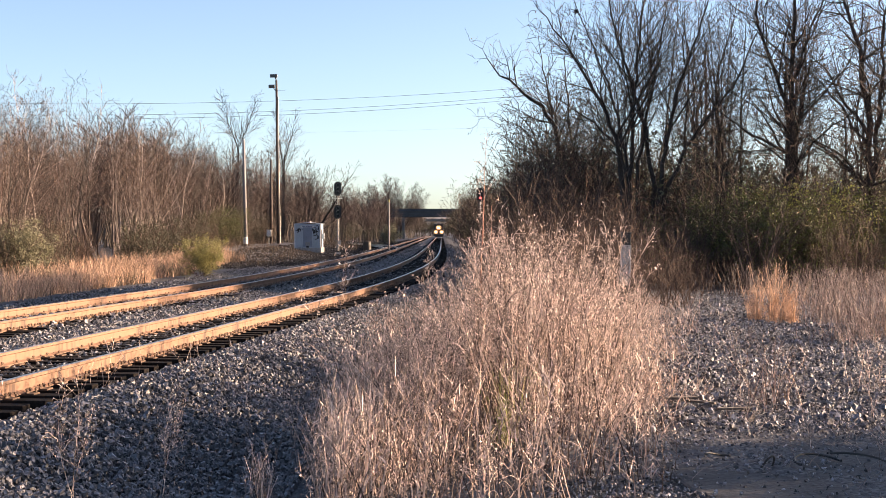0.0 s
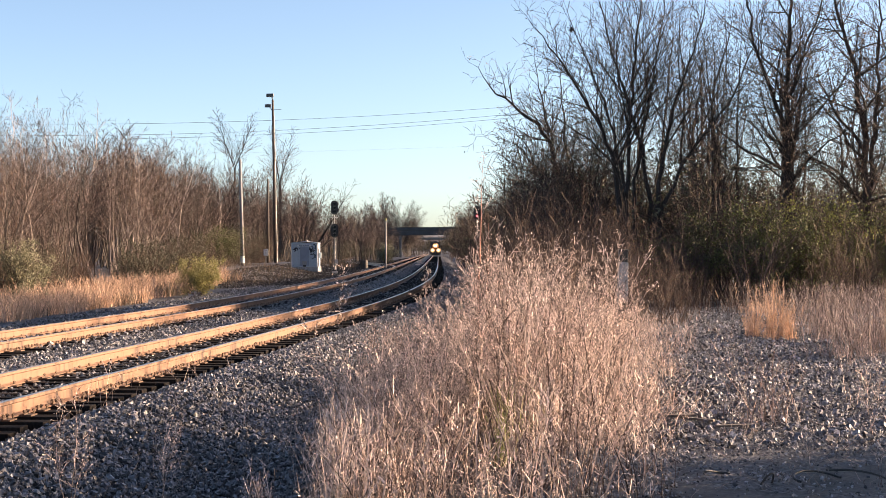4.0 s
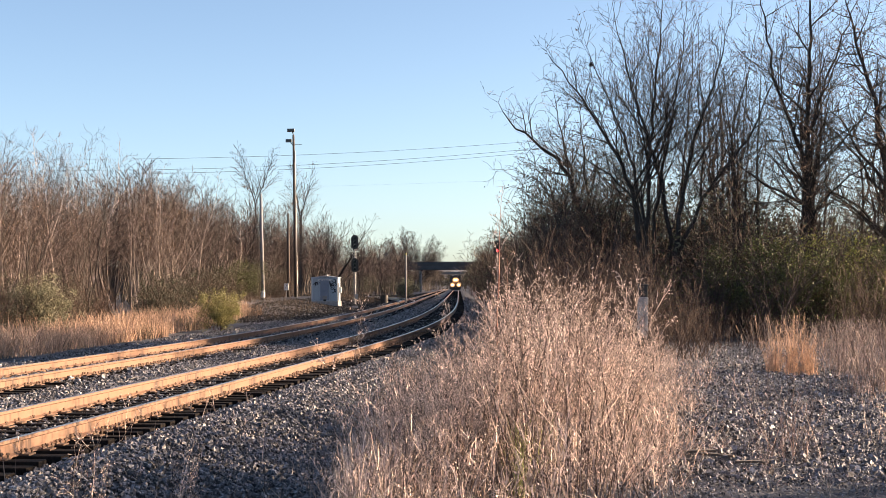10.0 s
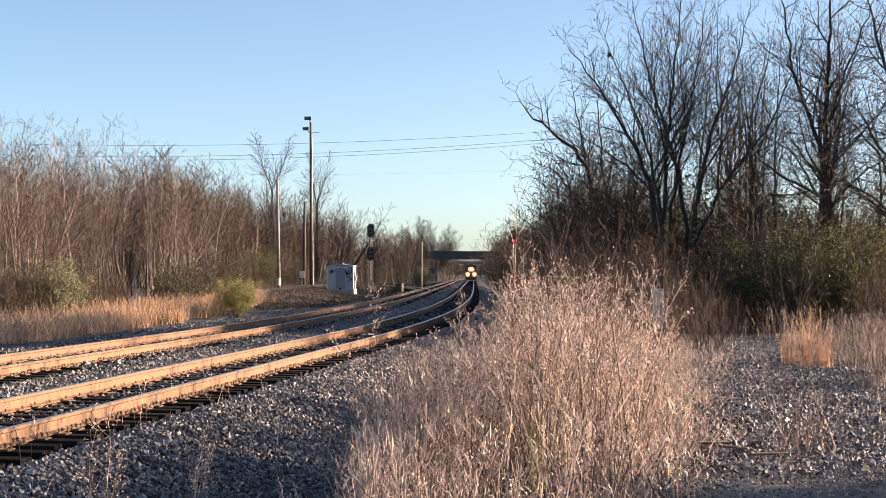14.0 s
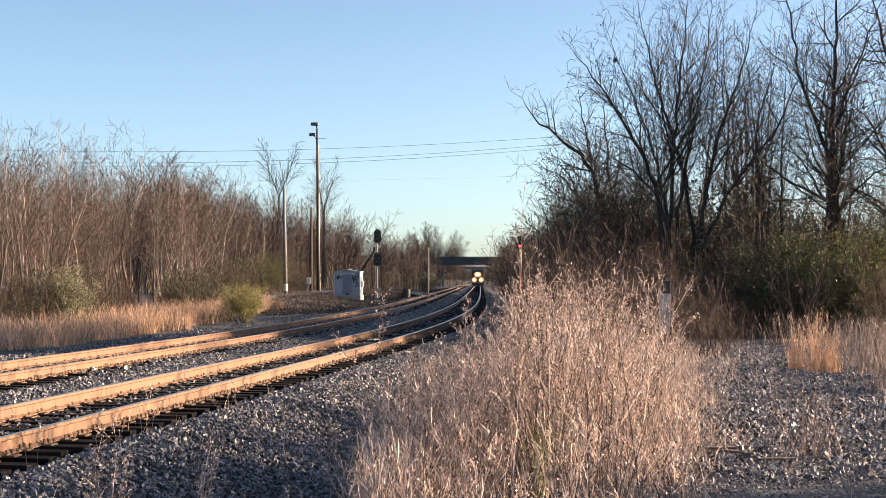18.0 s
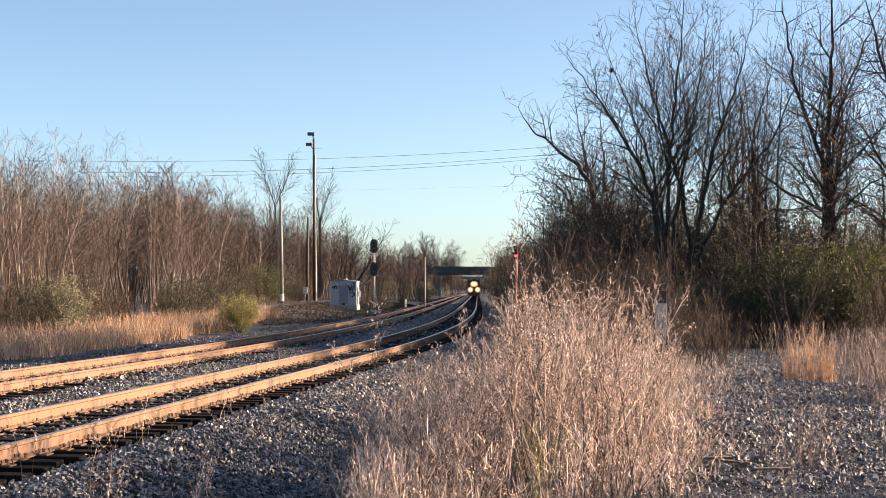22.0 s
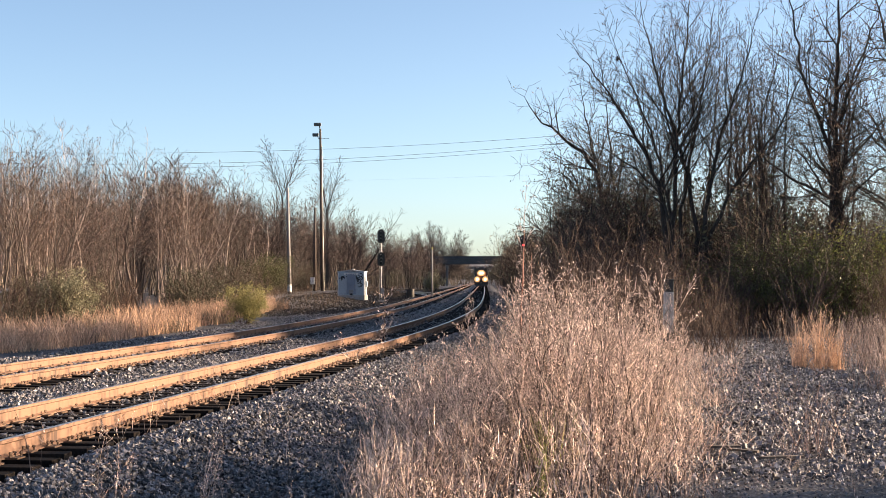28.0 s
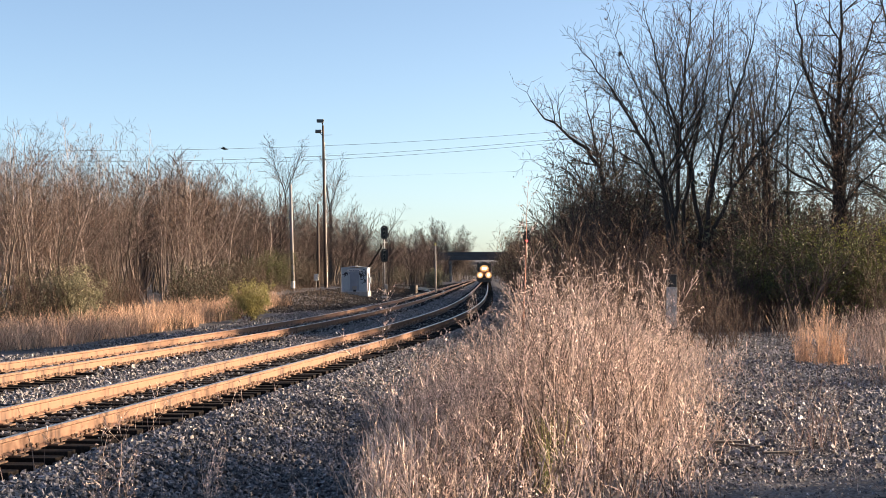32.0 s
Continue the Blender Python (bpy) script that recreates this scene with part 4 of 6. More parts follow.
def grow(r, p, d, length, k, level, P, out, axis=None):
    """Adds the pieces of one branch, and of those that spring from it, to out. What a branch bears grows shorter towards its tip;
    its girth follows from the length still to go. axis: turning points that the branch follows instead of finding its own way."""
    if axis:
        marks = [Vector(p)] + [Vector(q) for q in axis]
        runs = [(b - a).length for a, b in zip(marks, marks[1:])]
        length = sum(runs)
    n = max(2, int(round(length / P["step"][level])))
    seg = length / n
    az = r.uniform(0, 6.28)
    wob, up, bare = P["wob"] * (1, 1, 0.65, 0.5)[level], P["up"][level], (*P["bare"], 1)[level]
    for i in range(n):
        if axis:
            far, j = (i + 1) * seg, 0
            while j < len(runs) - 1 and far > runs[j]:
                far -= runs[j]
                j += 1
            q = marks[j].lerp(marks[j + 1], min(1.0, far / runs[j])) + perp(d, r) * wob * seg * 0.6
            d = (q - p).normalized()
        else:
            d = d + perp(d, r) * (wob * r.uniform(0.3, 1.0))
            d.z += up
            d.normalize()
            q = p + d * seg
        rest = max(0.0, length - (i + 1) * seg)
        out[level if level < 3 else 3].append((p[:], q[:], max(k * (rest + seg) ** P["taper"], P["thin"]), max(k * rest ** P["taper"], P["thin"])))
        if level < P["levels"] and (i + 1) / n > bare:
            count = P["kids"][level]
            for _ in range(int(count) + (r.random() < count % 1)):
                size = (rest * P["ratio"][level] + P["spur"]) * r.uniform(0.45, 1.15)
                if size < P["spur"] * 0.6:
                    continue
                az += r.uniform(1.7, 3.1)
                u = d.orthogonal().normalized()
                side = u * math.cos(az) + d.cross(u) * math.sin(az)
                ang = radians(r.uniform(*P["angle"][level]))
                grow(r, q, d * math.cos(ang) + side * math.sin(ang), size, k, level + 1, P, out)
        p = q
    return p


BIG = dict(step=(0.42, 0.3, 0.22, 0.17), wob=0.16, up=(0.01, 0.035, 0.06, 0.06), levels=3, bare=(0.25, 0.08, 0.05), spur=0.3,
           kids=(1.3, 1.15, 0.85), angle=((30, 62), (28, 56), (24, 50)), ratio=(0.52, 0.58, 0.6), thin=0.005, taper=1.0)
SLENDER = dict(BIG, bare=(0.3, 0.1, 0.05), ratio=(0.3, 0.5, 0.5), wob=0.12, kids=(1.3, 1.0, 0.6), angle=((30, 55), (30, 60), (28, 60)))
SAPLING = dict(BIG, step=(0.5, 0.36, 0.32, 0.28), wob=0.14, up=(0.01, 0.02, 0.02, 0.01), bare=(0.25, 0.1, 0.1), kids=(1.3, 1.0, 0.6),
               angle=((24, 50), (25, 50), (25, 50)), ratio=(0.4, 0.5, 0.5), thin=0.006, spur=0.4, taper=1.15)
FAR = dict(SAPLING, step=(0.6, 0.5, 0.45), levels=2, kids=(1.8, 1.3), thin=0.014, spur=0.8)
THICKET = dict(SAPLING, up=(0.02, 0.035, 0.03), step=(0.4, 0.28, 0.25), levels=2, kids=(1.7, 1.3), wob=0.2, thin=0.007, spur=0.4, angle=((28, 60), (28, 65)))
BRUSH = dict(taper=1.2, step=(0.3, 0.24, 0.22), wob=0.22, up=(0.04, 0.05, 0.03), levels=2, bare=(0.15, 0.1), spur=0.2,
             kids=(1.3, 0.7), angle=((24, 55), (24, 55)), ratio=(0.5, 0.5), thin=0.0045)
FORB = dict(taper=1.2, step=(0.12, 0.09, 0.07), wob=0.16, up=(0.03, 0.06, 0.05), levels=2, bare=(0.35, 0.2), spur=0.08,
            kids=(1.3, 0.8), angle=((20, 50), (20, 60)), ratio=(0.4, 0.4), thin=0.0018)


def seg_mesh(name, segs, material, n):
    p, q, a, b = (np.array(c, float) for c in zip(*segs))
    return fast_mesh(name, *tubes(p, q, a, b, n), material)


def tree(name, seed, stems, P, bark, twig, label, category, group, leaf=None, leaf_n=0, leaf_size=0.05, m=None, joined=False):
    """stems: foot offset, first direction, length and radius of each stem; or foot, turning points, None and radius."""
    r = random.Random(seed)
    root = thing(name, m or Matrix(), label, category, group)
    crown, wood = [], []
    for foot, d, length, rad in stems:
        out = [[], [], [], []]
        if length is None:
            size = sum((Vector(b) - Vector(a)).length for a, b in zip([foot] + d, d))
            grow(r, Vector(foot), Vector((0, 0, 1)), size, rad / size ** P["taper"], 0, P, out, d)
        else:
            grow(r, Vector(foot), Vector(d).normalized(), length, rad / length ** P["taper"], 0, P, out)
        if joined:
            wood += out[0]
            crown += out[1]
        else:
            under("trunk", seg_mesh("trunk", out[0] + out[1], bark, 5 if P["levels"] == 3 else 3), root)
        crown += out[2] + out[3]
    if wood:
        tagged(under("brushwood", seg_mesh("brushwood", wood, bark, 4), root), kind="stuff")
    tagged(under("crown", seg_mesh("crown", crown, twig, 3), root, "bare fine twigs"), kind="stuff")
    if leaf:
        g = np.random.default_rng(seed)
        ends = np.array([s[1] for s in crown])
        c = ends[g.integers(0, len(ends), leaf_n)] + g.normal(0, leaf_size * 1.6, (leaf_n, 3))
        tagged(under("leaves", fast_mesh("leaves", *leaves(c, leaf_size, g), leaf), root), kind="stuff")
    return root


def at_ground(x, y, rz=0.0, s=1.0, sink=0.08):
    return Matrix.Translation((x, y, float(land(x, y)) - sink)) @ Matrix.Rotation(rz, 4, "Z") @ Matrix.Diagonal((s, s, s, 1))


def place(proto, x, y, rz, s):
    """A copy of a tree at another spot and size."""
    c = copy_thing(proto, Matrix())
    c.matrix_basis = at_ground(x, y, rz, s)
    return c


# the thicket beside the gravel yard
DARK = "tall bare dark tree at the edge of the gravel yard"
G1 = "trees beside the yard"
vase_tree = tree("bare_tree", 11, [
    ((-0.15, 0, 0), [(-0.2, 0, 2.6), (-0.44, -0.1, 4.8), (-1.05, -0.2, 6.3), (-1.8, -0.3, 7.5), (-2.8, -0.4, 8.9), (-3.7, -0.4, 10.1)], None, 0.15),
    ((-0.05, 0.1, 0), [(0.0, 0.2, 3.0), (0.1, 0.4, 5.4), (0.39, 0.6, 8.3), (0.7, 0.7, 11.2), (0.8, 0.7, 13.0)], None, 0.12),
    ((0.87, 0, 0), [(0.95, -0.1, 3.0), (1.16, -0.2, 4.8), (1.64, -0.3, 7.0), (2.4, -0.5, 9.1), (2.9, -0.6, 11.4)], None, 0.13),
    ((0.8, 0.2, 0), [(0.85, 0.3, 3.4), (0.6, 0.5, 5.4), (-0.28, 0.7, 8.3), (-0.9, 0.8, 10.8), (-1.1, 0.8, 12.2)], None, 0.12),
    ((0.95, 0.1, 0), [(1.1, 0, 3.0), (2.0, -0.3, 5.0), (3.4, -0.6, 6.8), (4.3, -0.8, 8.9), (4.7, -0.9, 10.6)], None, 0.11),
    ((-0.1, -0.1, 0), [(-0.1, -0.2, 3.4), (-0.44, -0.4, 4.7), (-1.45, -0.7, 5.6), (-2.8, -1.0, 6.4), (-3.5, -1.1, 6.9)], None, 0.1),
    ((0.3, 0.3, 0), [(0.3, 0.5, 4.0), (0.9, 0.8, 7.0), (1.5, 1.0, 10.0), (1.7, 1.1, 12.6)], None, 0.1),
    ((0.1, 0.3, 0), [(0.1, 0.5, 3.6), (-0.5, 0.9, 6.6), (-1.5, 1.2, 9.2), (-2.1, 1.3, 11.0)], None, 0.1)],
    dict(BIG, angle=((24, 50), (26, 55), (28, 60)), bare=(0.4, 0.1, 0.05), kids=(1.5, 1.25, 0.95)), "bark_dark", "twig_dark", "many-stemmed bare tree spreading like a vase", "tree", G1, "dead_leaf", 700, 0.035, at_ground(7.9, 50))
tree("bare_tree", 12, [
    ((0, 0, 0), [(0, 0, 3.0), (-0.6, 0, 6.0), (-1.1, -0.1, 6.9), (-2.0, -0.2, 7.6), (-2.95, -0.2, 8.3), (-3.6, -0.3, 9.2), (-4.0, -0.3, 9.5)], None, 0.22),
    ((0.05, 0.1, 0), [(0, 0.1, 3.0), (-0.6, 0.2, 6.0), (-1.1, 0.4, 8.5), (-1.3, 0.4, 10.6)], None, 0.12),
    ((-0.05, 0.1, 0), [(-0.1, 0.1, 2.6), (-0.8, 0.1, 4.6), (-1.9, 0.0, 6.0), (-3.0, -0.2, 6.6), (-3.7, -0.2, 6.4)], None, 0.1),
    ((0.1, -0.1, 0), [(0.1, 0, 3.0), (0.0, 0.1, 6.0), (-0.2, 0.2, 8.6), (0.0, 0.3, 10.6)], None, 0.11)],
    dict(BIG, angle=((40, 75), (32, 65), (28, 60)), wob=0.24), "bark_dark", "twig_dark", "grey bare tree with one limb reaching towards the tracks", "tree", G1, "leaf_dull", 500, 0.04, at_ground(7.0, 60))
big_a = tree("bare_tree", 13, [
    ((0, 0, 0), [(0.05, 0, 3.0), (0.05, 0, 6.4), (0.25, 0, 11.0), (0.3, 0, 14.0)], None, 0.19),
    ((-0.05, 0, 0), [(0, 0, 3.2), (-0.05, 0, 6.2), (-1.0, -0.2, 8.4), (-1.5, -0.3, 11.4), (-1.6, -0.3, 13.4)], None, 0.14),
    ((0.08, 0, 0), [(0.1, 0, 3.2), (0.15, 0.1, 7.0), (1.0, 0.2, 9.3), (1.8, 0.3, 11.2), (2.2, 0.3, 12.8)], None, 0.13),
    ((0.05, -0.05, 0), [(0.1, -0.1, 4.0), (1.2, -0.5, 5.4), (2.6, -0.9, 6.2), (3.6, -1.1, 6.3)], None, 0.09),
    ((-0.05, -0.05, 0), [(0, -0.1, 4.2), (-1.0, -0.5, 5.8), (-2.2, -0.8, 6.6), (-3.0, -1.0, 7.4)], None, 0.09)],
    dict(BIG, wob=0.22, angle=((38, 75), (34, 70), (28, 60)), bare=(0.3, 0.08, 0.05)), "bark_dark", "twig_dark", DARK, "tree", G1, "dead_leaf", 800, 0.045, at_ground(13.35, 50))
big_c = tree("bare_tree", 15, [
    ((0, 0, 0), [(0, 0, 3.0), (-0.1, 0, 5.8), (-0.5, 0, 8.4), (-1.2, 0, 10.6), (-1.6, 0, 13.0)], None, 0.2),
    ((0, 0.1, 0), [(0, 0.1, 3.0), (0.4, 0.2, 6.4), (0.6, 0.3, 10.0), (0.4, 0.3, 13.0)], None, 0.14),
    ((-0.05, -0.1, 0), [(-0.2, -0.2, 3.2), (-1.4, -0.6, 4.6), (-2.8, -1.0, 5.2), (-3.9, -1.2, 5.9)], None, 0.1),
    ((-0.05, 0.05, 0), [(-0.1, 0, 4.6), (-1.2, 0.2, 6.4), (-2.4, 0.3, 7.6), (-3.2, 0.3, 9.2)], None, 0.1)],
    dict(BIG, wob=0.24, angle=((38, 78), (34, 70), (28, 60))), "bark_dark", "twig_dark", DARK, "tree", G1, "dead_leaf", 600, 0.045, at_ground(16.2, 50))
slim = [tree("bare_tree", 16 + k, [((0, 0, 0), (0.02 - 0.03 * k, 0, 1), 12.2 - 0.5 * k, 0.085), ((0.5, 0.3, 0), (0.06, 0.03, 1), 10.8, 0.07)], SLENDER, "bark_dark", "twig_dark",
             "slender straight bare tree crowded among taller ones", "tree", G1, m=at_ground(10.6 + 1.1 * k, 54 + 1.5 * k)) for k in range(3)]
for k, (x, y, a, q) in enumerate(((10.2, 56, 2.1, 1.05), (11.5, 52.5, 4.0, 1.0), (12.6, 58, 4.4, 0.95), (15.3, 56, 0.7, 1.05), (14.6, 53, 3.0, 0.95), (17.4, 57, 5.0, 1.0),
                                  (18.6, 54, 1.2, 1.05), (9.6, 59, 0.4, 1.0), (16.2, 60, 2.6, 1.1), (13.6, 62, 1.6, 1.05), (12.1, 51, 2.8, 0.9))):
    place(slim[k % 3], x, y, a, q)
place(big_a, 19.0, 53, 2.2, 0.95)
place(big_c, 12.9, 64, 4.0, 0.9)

# brush under the trees
G2 = "brush"
brush_protos = []
for k in range(4):
    r = random.Random(40 + k)
    stems = [((r.gauss(0, 0.45), r.gauss(0, 0.45), 0), (r.gauss(0, 0.3), r.gauss(0, 0.3), 1), r.uniform(1.8, 3.2), r.uniform(0.012, 0.024)) for _ in range(13)]
    b = tree("brush", 40 + k, stems, BRUSH, "twig_dark" if k < 2 else "twig_brown", "twig_dark" if k < 2 else "twig_brown", "tangled leafless brush at the wood's edge", "bush", G2,
             "dead_leaf", 160, 0.022, at_ground(5.9 + k * 1.5, 43.5 + k), joined=True)
    brush_protos.append(b)
for x, y, s in ((6.05, 33.4, 0.6), (4.7, 32.2, 0.4), (5.2, 32.0, 0.35), (5.5, 34.8, 0.85), (6.3, 35.0, 0.8), (4.2, 35.4, 0.8), (6.6, 34.0, 0.5)):
    place(brush_protos[len(scene.objects) % 4], x, y, s * 9, s)
thickets = []
for k in range(3):
    r = random.Random(140 + k)
    stems = [((r.gauss(0, 0.6), r.gauss(0, 0.6), 0), (r.gauss(0, 0.2), r.gauss(0, 0.2), 1), r.uniform(3.8, 6.2), r.uniform(0.03, 0.05)) for _ in range(7)]
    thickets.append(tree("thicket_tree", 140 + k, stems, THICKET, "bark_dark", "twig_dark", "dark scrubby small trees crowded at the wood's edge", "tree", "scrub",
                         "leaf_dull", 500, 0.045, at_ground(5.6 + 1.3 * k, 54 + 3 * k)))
r = random.Random(8)
for k in range(34):
    y = r.uniform(38, 66)
    x = r.uniform(3.2 + (y - 41) * 0.11, 5.2 + (y - 41) * 0.3) if k < 20 else r.uniform(7, 17) * y / 46
    place(brush_protos[k % 4], x, y if k < 20 else r.uniform(43, 50), r.uniform(0, 6), r.uniform(0.75, 1.35))
for k in range(17):
    y = 52 + 60 * k / 17
    place(thickets[k % 3], float(track_x(y)) + r.uniform(6.3, 8.8), y, r.uniform(0, 6), r.uniform(0.85, 1.2) * (0.5 if 60 < y < 80 else 1))
# the wood continued out of view, added to keep side light off the brush
for k in range(6):
    place(thickets[k % 3], 20 + 4.8 * k + r.uniform(-0.8, 0.8), r.uniform(46.5, 56), r.uniform(0, 6), r.uniform(0.7, 1.0))
for k in range(22):
    y = 44 + 56 * (k / 22) ** 1.1
    place(brush_protos[k % 4], float(track_x(y)) + r.uniform(5.2, 7.2), y, r.uniform(0, 6), r.uniform(0.7, 1.05))
for k in range(8):
    place(thickets[k % 3], 8.6 + k * 1.4, r.uniform(54, 60), r.uniform(0, 6), r.uniform(0.6, 0.85))
for k in range(34):
    y = 80 + 200 * (k / 34) ** 1.2
    place(thickets[k % 3], float(track_x(y)) + r.uniform(7.2, 11.0), y, r.uniform(0, 6), r.uniform(0.95, 1.3))
hedges = []
for k in range(2):
    r2 = random.Random(240 + k)
    stems = [((r2.gauss(0, 0.8), r2.gauss(0, 0.8), 0), (r2.gauss(0, 0.25), r2.gauss(0, 0.25), 1), r2.uniform(2.0, 3.6), 0.025) for _ in range(16)]
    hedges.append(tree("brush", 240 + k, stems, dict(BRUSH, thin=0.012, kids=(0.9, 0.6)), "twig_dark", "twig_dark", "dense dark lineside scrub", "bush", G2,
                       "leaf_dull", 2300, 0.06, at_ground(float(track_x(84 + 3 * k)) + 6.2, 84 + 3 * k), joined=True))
for k in range(46):
    y = 80 + 190 * (k / 46) ** 1.15
    near = max(5.6, 0.0553 * y + 3.4 - float(track_x(y))) if y < 160 else 5.4
    place(hedges[k % 2], float(track_x(y)) + near + r.uniform(0, 2.2), y, r.uniform(0, 6), r.uniform(0.9, 1.25) if y < 160 else r.uniform(1.1, 1.7))
for k in range(22):
    y = 58 + 62 * k / 22
    place(hedges[k % 2], max(float(track_x(y)) + 6.6, 0.0553 * y + 2.2) + r.uniform(0, 3.0), y, r.uniform(0, 6), r.uniform(1.0, 1.35))
for k in range(16):
    y = 300 + 170 * k / 16
    place(hedges[k % 2], float(track_x(y)) + r.uniform(5.6, 10.0), y, r.uniform(0, 6), r.uniform(1.6, 2.4))
for k in range(26):
    y = 58 + 120 * (k / 26)
    place(hedges[k % 2], -15.6 - 2.2 * r.random() - 2.2 * (y < 90), y, r.uniform(0, 6), r.uniform(0.6, 1.0))
# unseen scrub right of the view, added to cast shade over the slab
for k in range(18):
    place(hedges[k % 2], 7.6 + 0.3 * k, 11.9 + 0.06 * k - 2.0 * (k % 2) + r.uniform(-0.4, 0.3), r.uniform(0, 6), 0.47 + 0.018 * k)
# unseen trees farther right, added to shade the front of the yard
for x, y in ((29, 15.4), (33, 16.6), (37, 16.2)):
    place(thickets[0], x, y, x, 1.2)
for k in range(5):
    place(thickets[k % 3], 10.5 + k * 1.9, r.uniform(46.5, 51), r.uniform(0, 6), r.uniform(0.8, 1.05))
for k in range(20):
    y = 80 + 230 * (k / 20) ** 1.3
    place(brush_protos[k % 4], float(track_x(y)) + r.uniform(3.8, 7.5), y, r.uniform(0, 6), r.uniform(0.9, 1.6))


for x, y, k in ((9.4, 53.5, 1.0), (5.7, 53, 1.15), (6.6, 56, 1.3), (7.4, 54, 1.35), (6.0, 58, 1.2), (5.2, 50, 0.85)):
    place(thickets[int(x * 10) % 3], x, y, x * 7, k)
# deeper rows, mostly hidden behind the wood, added to shade the tracks
for k in range(24):
    y = 62 + 90 * (k / 24)
    place(thickets[k % 3], r.uniform(0.19, 0.36) * y + r.uniform(0, 8), y, r.uniform(0, 6), r.uniform(0.9, 1.35))
for k in range(30):
    y = 62 + 100 * (k / 30)
    place(hedges[k % 2], max(float(track_x(y)) + 6.8, 0.0553 * y + 2.4) + r.uniform(0, 3.5), y, r.uniform(0, 6), r.uniform(0.9, 1.3))
# second scrub line, mostly hidden by the first, added to shade the rails
for k in range(44):
    y = 52 + 120 * (k / 44)
    place(hedges[k % 2], max(float(track_x(y)) + 9.5, 0.0553 * y + 3.4) + r.uniform(0, 4), y, r.uniform(0, 6), r.uniform(1.2, 1.6))
for k in range(24):
    place(hedges[k % 2], -22 + 3.6 * k, r.uniform(650, 672), r.uniform(0, 6), r.uniform(2.2, 2.9))
for k in range(34):
    y = 290 + 180 * (k / 34)
    place(thickets[k % 3], float(track_x(y)) + r.uniform(6.0, 16.0), y, r.uniform(0, 6), r.uniform(1.2, 1.7))
for k in range(34):
    y = 162 + 130 * (k / 34)
    place(thickets[k % 3], float(track_x(y)) + r.uniform(5.0, 10.5), y, r.uniform(0, 6), r.uniform(1.2, 1.75))


def leafy_bush(name, seed, size, height, count, leaf, leaf_size, label, group, m):
    """A shrub: canes that fan out, with leaves in uneven clumps all along them."""
    g = np.random.default_rng(seed)
    r = random.Random(seed)
    out = [[], [], [], []]
    for _ in range(22):
        a, tilt = r.uniform(0, 6.28), r.uniform(0, 1) ** 0.7 * math.atan(size / height) * 1.25
        d = Vector((math.cos(a) * math.sin(tilt), math.sin(a) * math.sin(tilt), math.cos(tilt)))
        grow(r, Vector((r.gauss(0, 0.12), r.gauss(0, 0.12), 0)), d, height * r.uniform(0.55, 1.0), 0.016 / height ** 1.2, 0, BRUSH, out)
    root = thing(name, m, label, "bush", group)
    tagged(under("brushwood", seg_mesh("brushwood", out[0] + out[1] + out[2], "twig_dark", 3), root), kind="stuff")
    ends = np.array([s[1] for s in out[1] + out[2]])
    pick = ends[g.integers(0, len(ends), count // 8)]
    c = np.repeat(pick, 8, 0) + g.normal(0, 0.075 * height / 2, (len(pick) * 8, 3))
    c[:, 2] = np.abs(c[:, 2])
    tagged(under("leaves", fast_mesh("leaves", *leaves(c, leaf_size, g), leaf), root), kind="stuff")
    return root


G3 = "evergreen shrubs"
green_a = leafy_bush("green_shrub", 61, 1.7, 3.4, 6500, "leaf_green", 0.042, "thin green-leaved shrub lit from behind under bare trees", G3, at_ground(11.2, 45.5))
green_b = leafy_bush("green_shrub", 62, 1.6, 3.7, 5000, "leaf_lit", 0.04, "yellow-green shrub under bare trees, backlight put into its leaf colour", G3, at_ground(13.6, 47))
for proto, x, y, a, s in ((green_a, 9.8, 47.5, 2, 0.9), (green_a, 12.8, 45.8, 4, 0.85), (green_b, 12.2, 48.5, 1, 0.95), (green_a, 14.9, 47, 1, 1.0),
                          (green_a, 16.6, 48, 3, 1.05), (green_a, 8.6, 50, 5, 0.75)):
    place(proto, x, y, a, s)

# far trees along the right of the tracks
G4 = "lineside trees"
saplings = []
for k in range(6):
    r = random.Random(80 + k)
    stems = [((r.gauss(0, 0.5), r.gauss(0, 0.5), 0), (r.gauss(0, 0.13), r.gauss(0, 0.13), 1), r.uniform(7.2, 10.6), r.uniform(0.05, 0.09)) for _ in range(r.choice((3, 4, 4)))]
    saplings.append(tree("young_tree", 80 + k, stems, SAPLING, "bark_pale" if k % 3 else "bark_brown", "twig_brown", "slender bare young trees with grey-brown twigs", "tree", G4,
                         "dead_leaf" if k in (1, 2, 4) else None, 420, 0.045, at_ground(-21 - 2.4 * k, 66 + 7 * k)))
far_trees = []
for k in range(3):
    r = random.Random(180 + k)
    stems = [((r.gauss(0, 0.7), r.gauss(0, 0.7), 0), (r.gauss(0, 0.14), r.gauss(0, 0.14), 1), r.uniform(7.2, 10.6), r.uniform(0.07, 0.11)) for _ in range(4)]
    far_trees.append(tree("young_tree", 180 + k, stems, FAR, "bark_brown", "twig_brown", "distant bare trees with brown twigs", "tree", G4, m=at_ground(-9 - 4 * k, 215 + 12 * k)))
r = random.Random(21)
for k in range(34):
    y = 84 + 380 * (k / 34) ** 1.35
    x = float(track_x(y)) + r.uniform(5.0, 13.0) + 0.012 * y
    place(saplings[k % 6] if y < 130 else far_trees[k % 3], x, y, r.uniform(0, 6), r.uniform(0.8, 1.05))

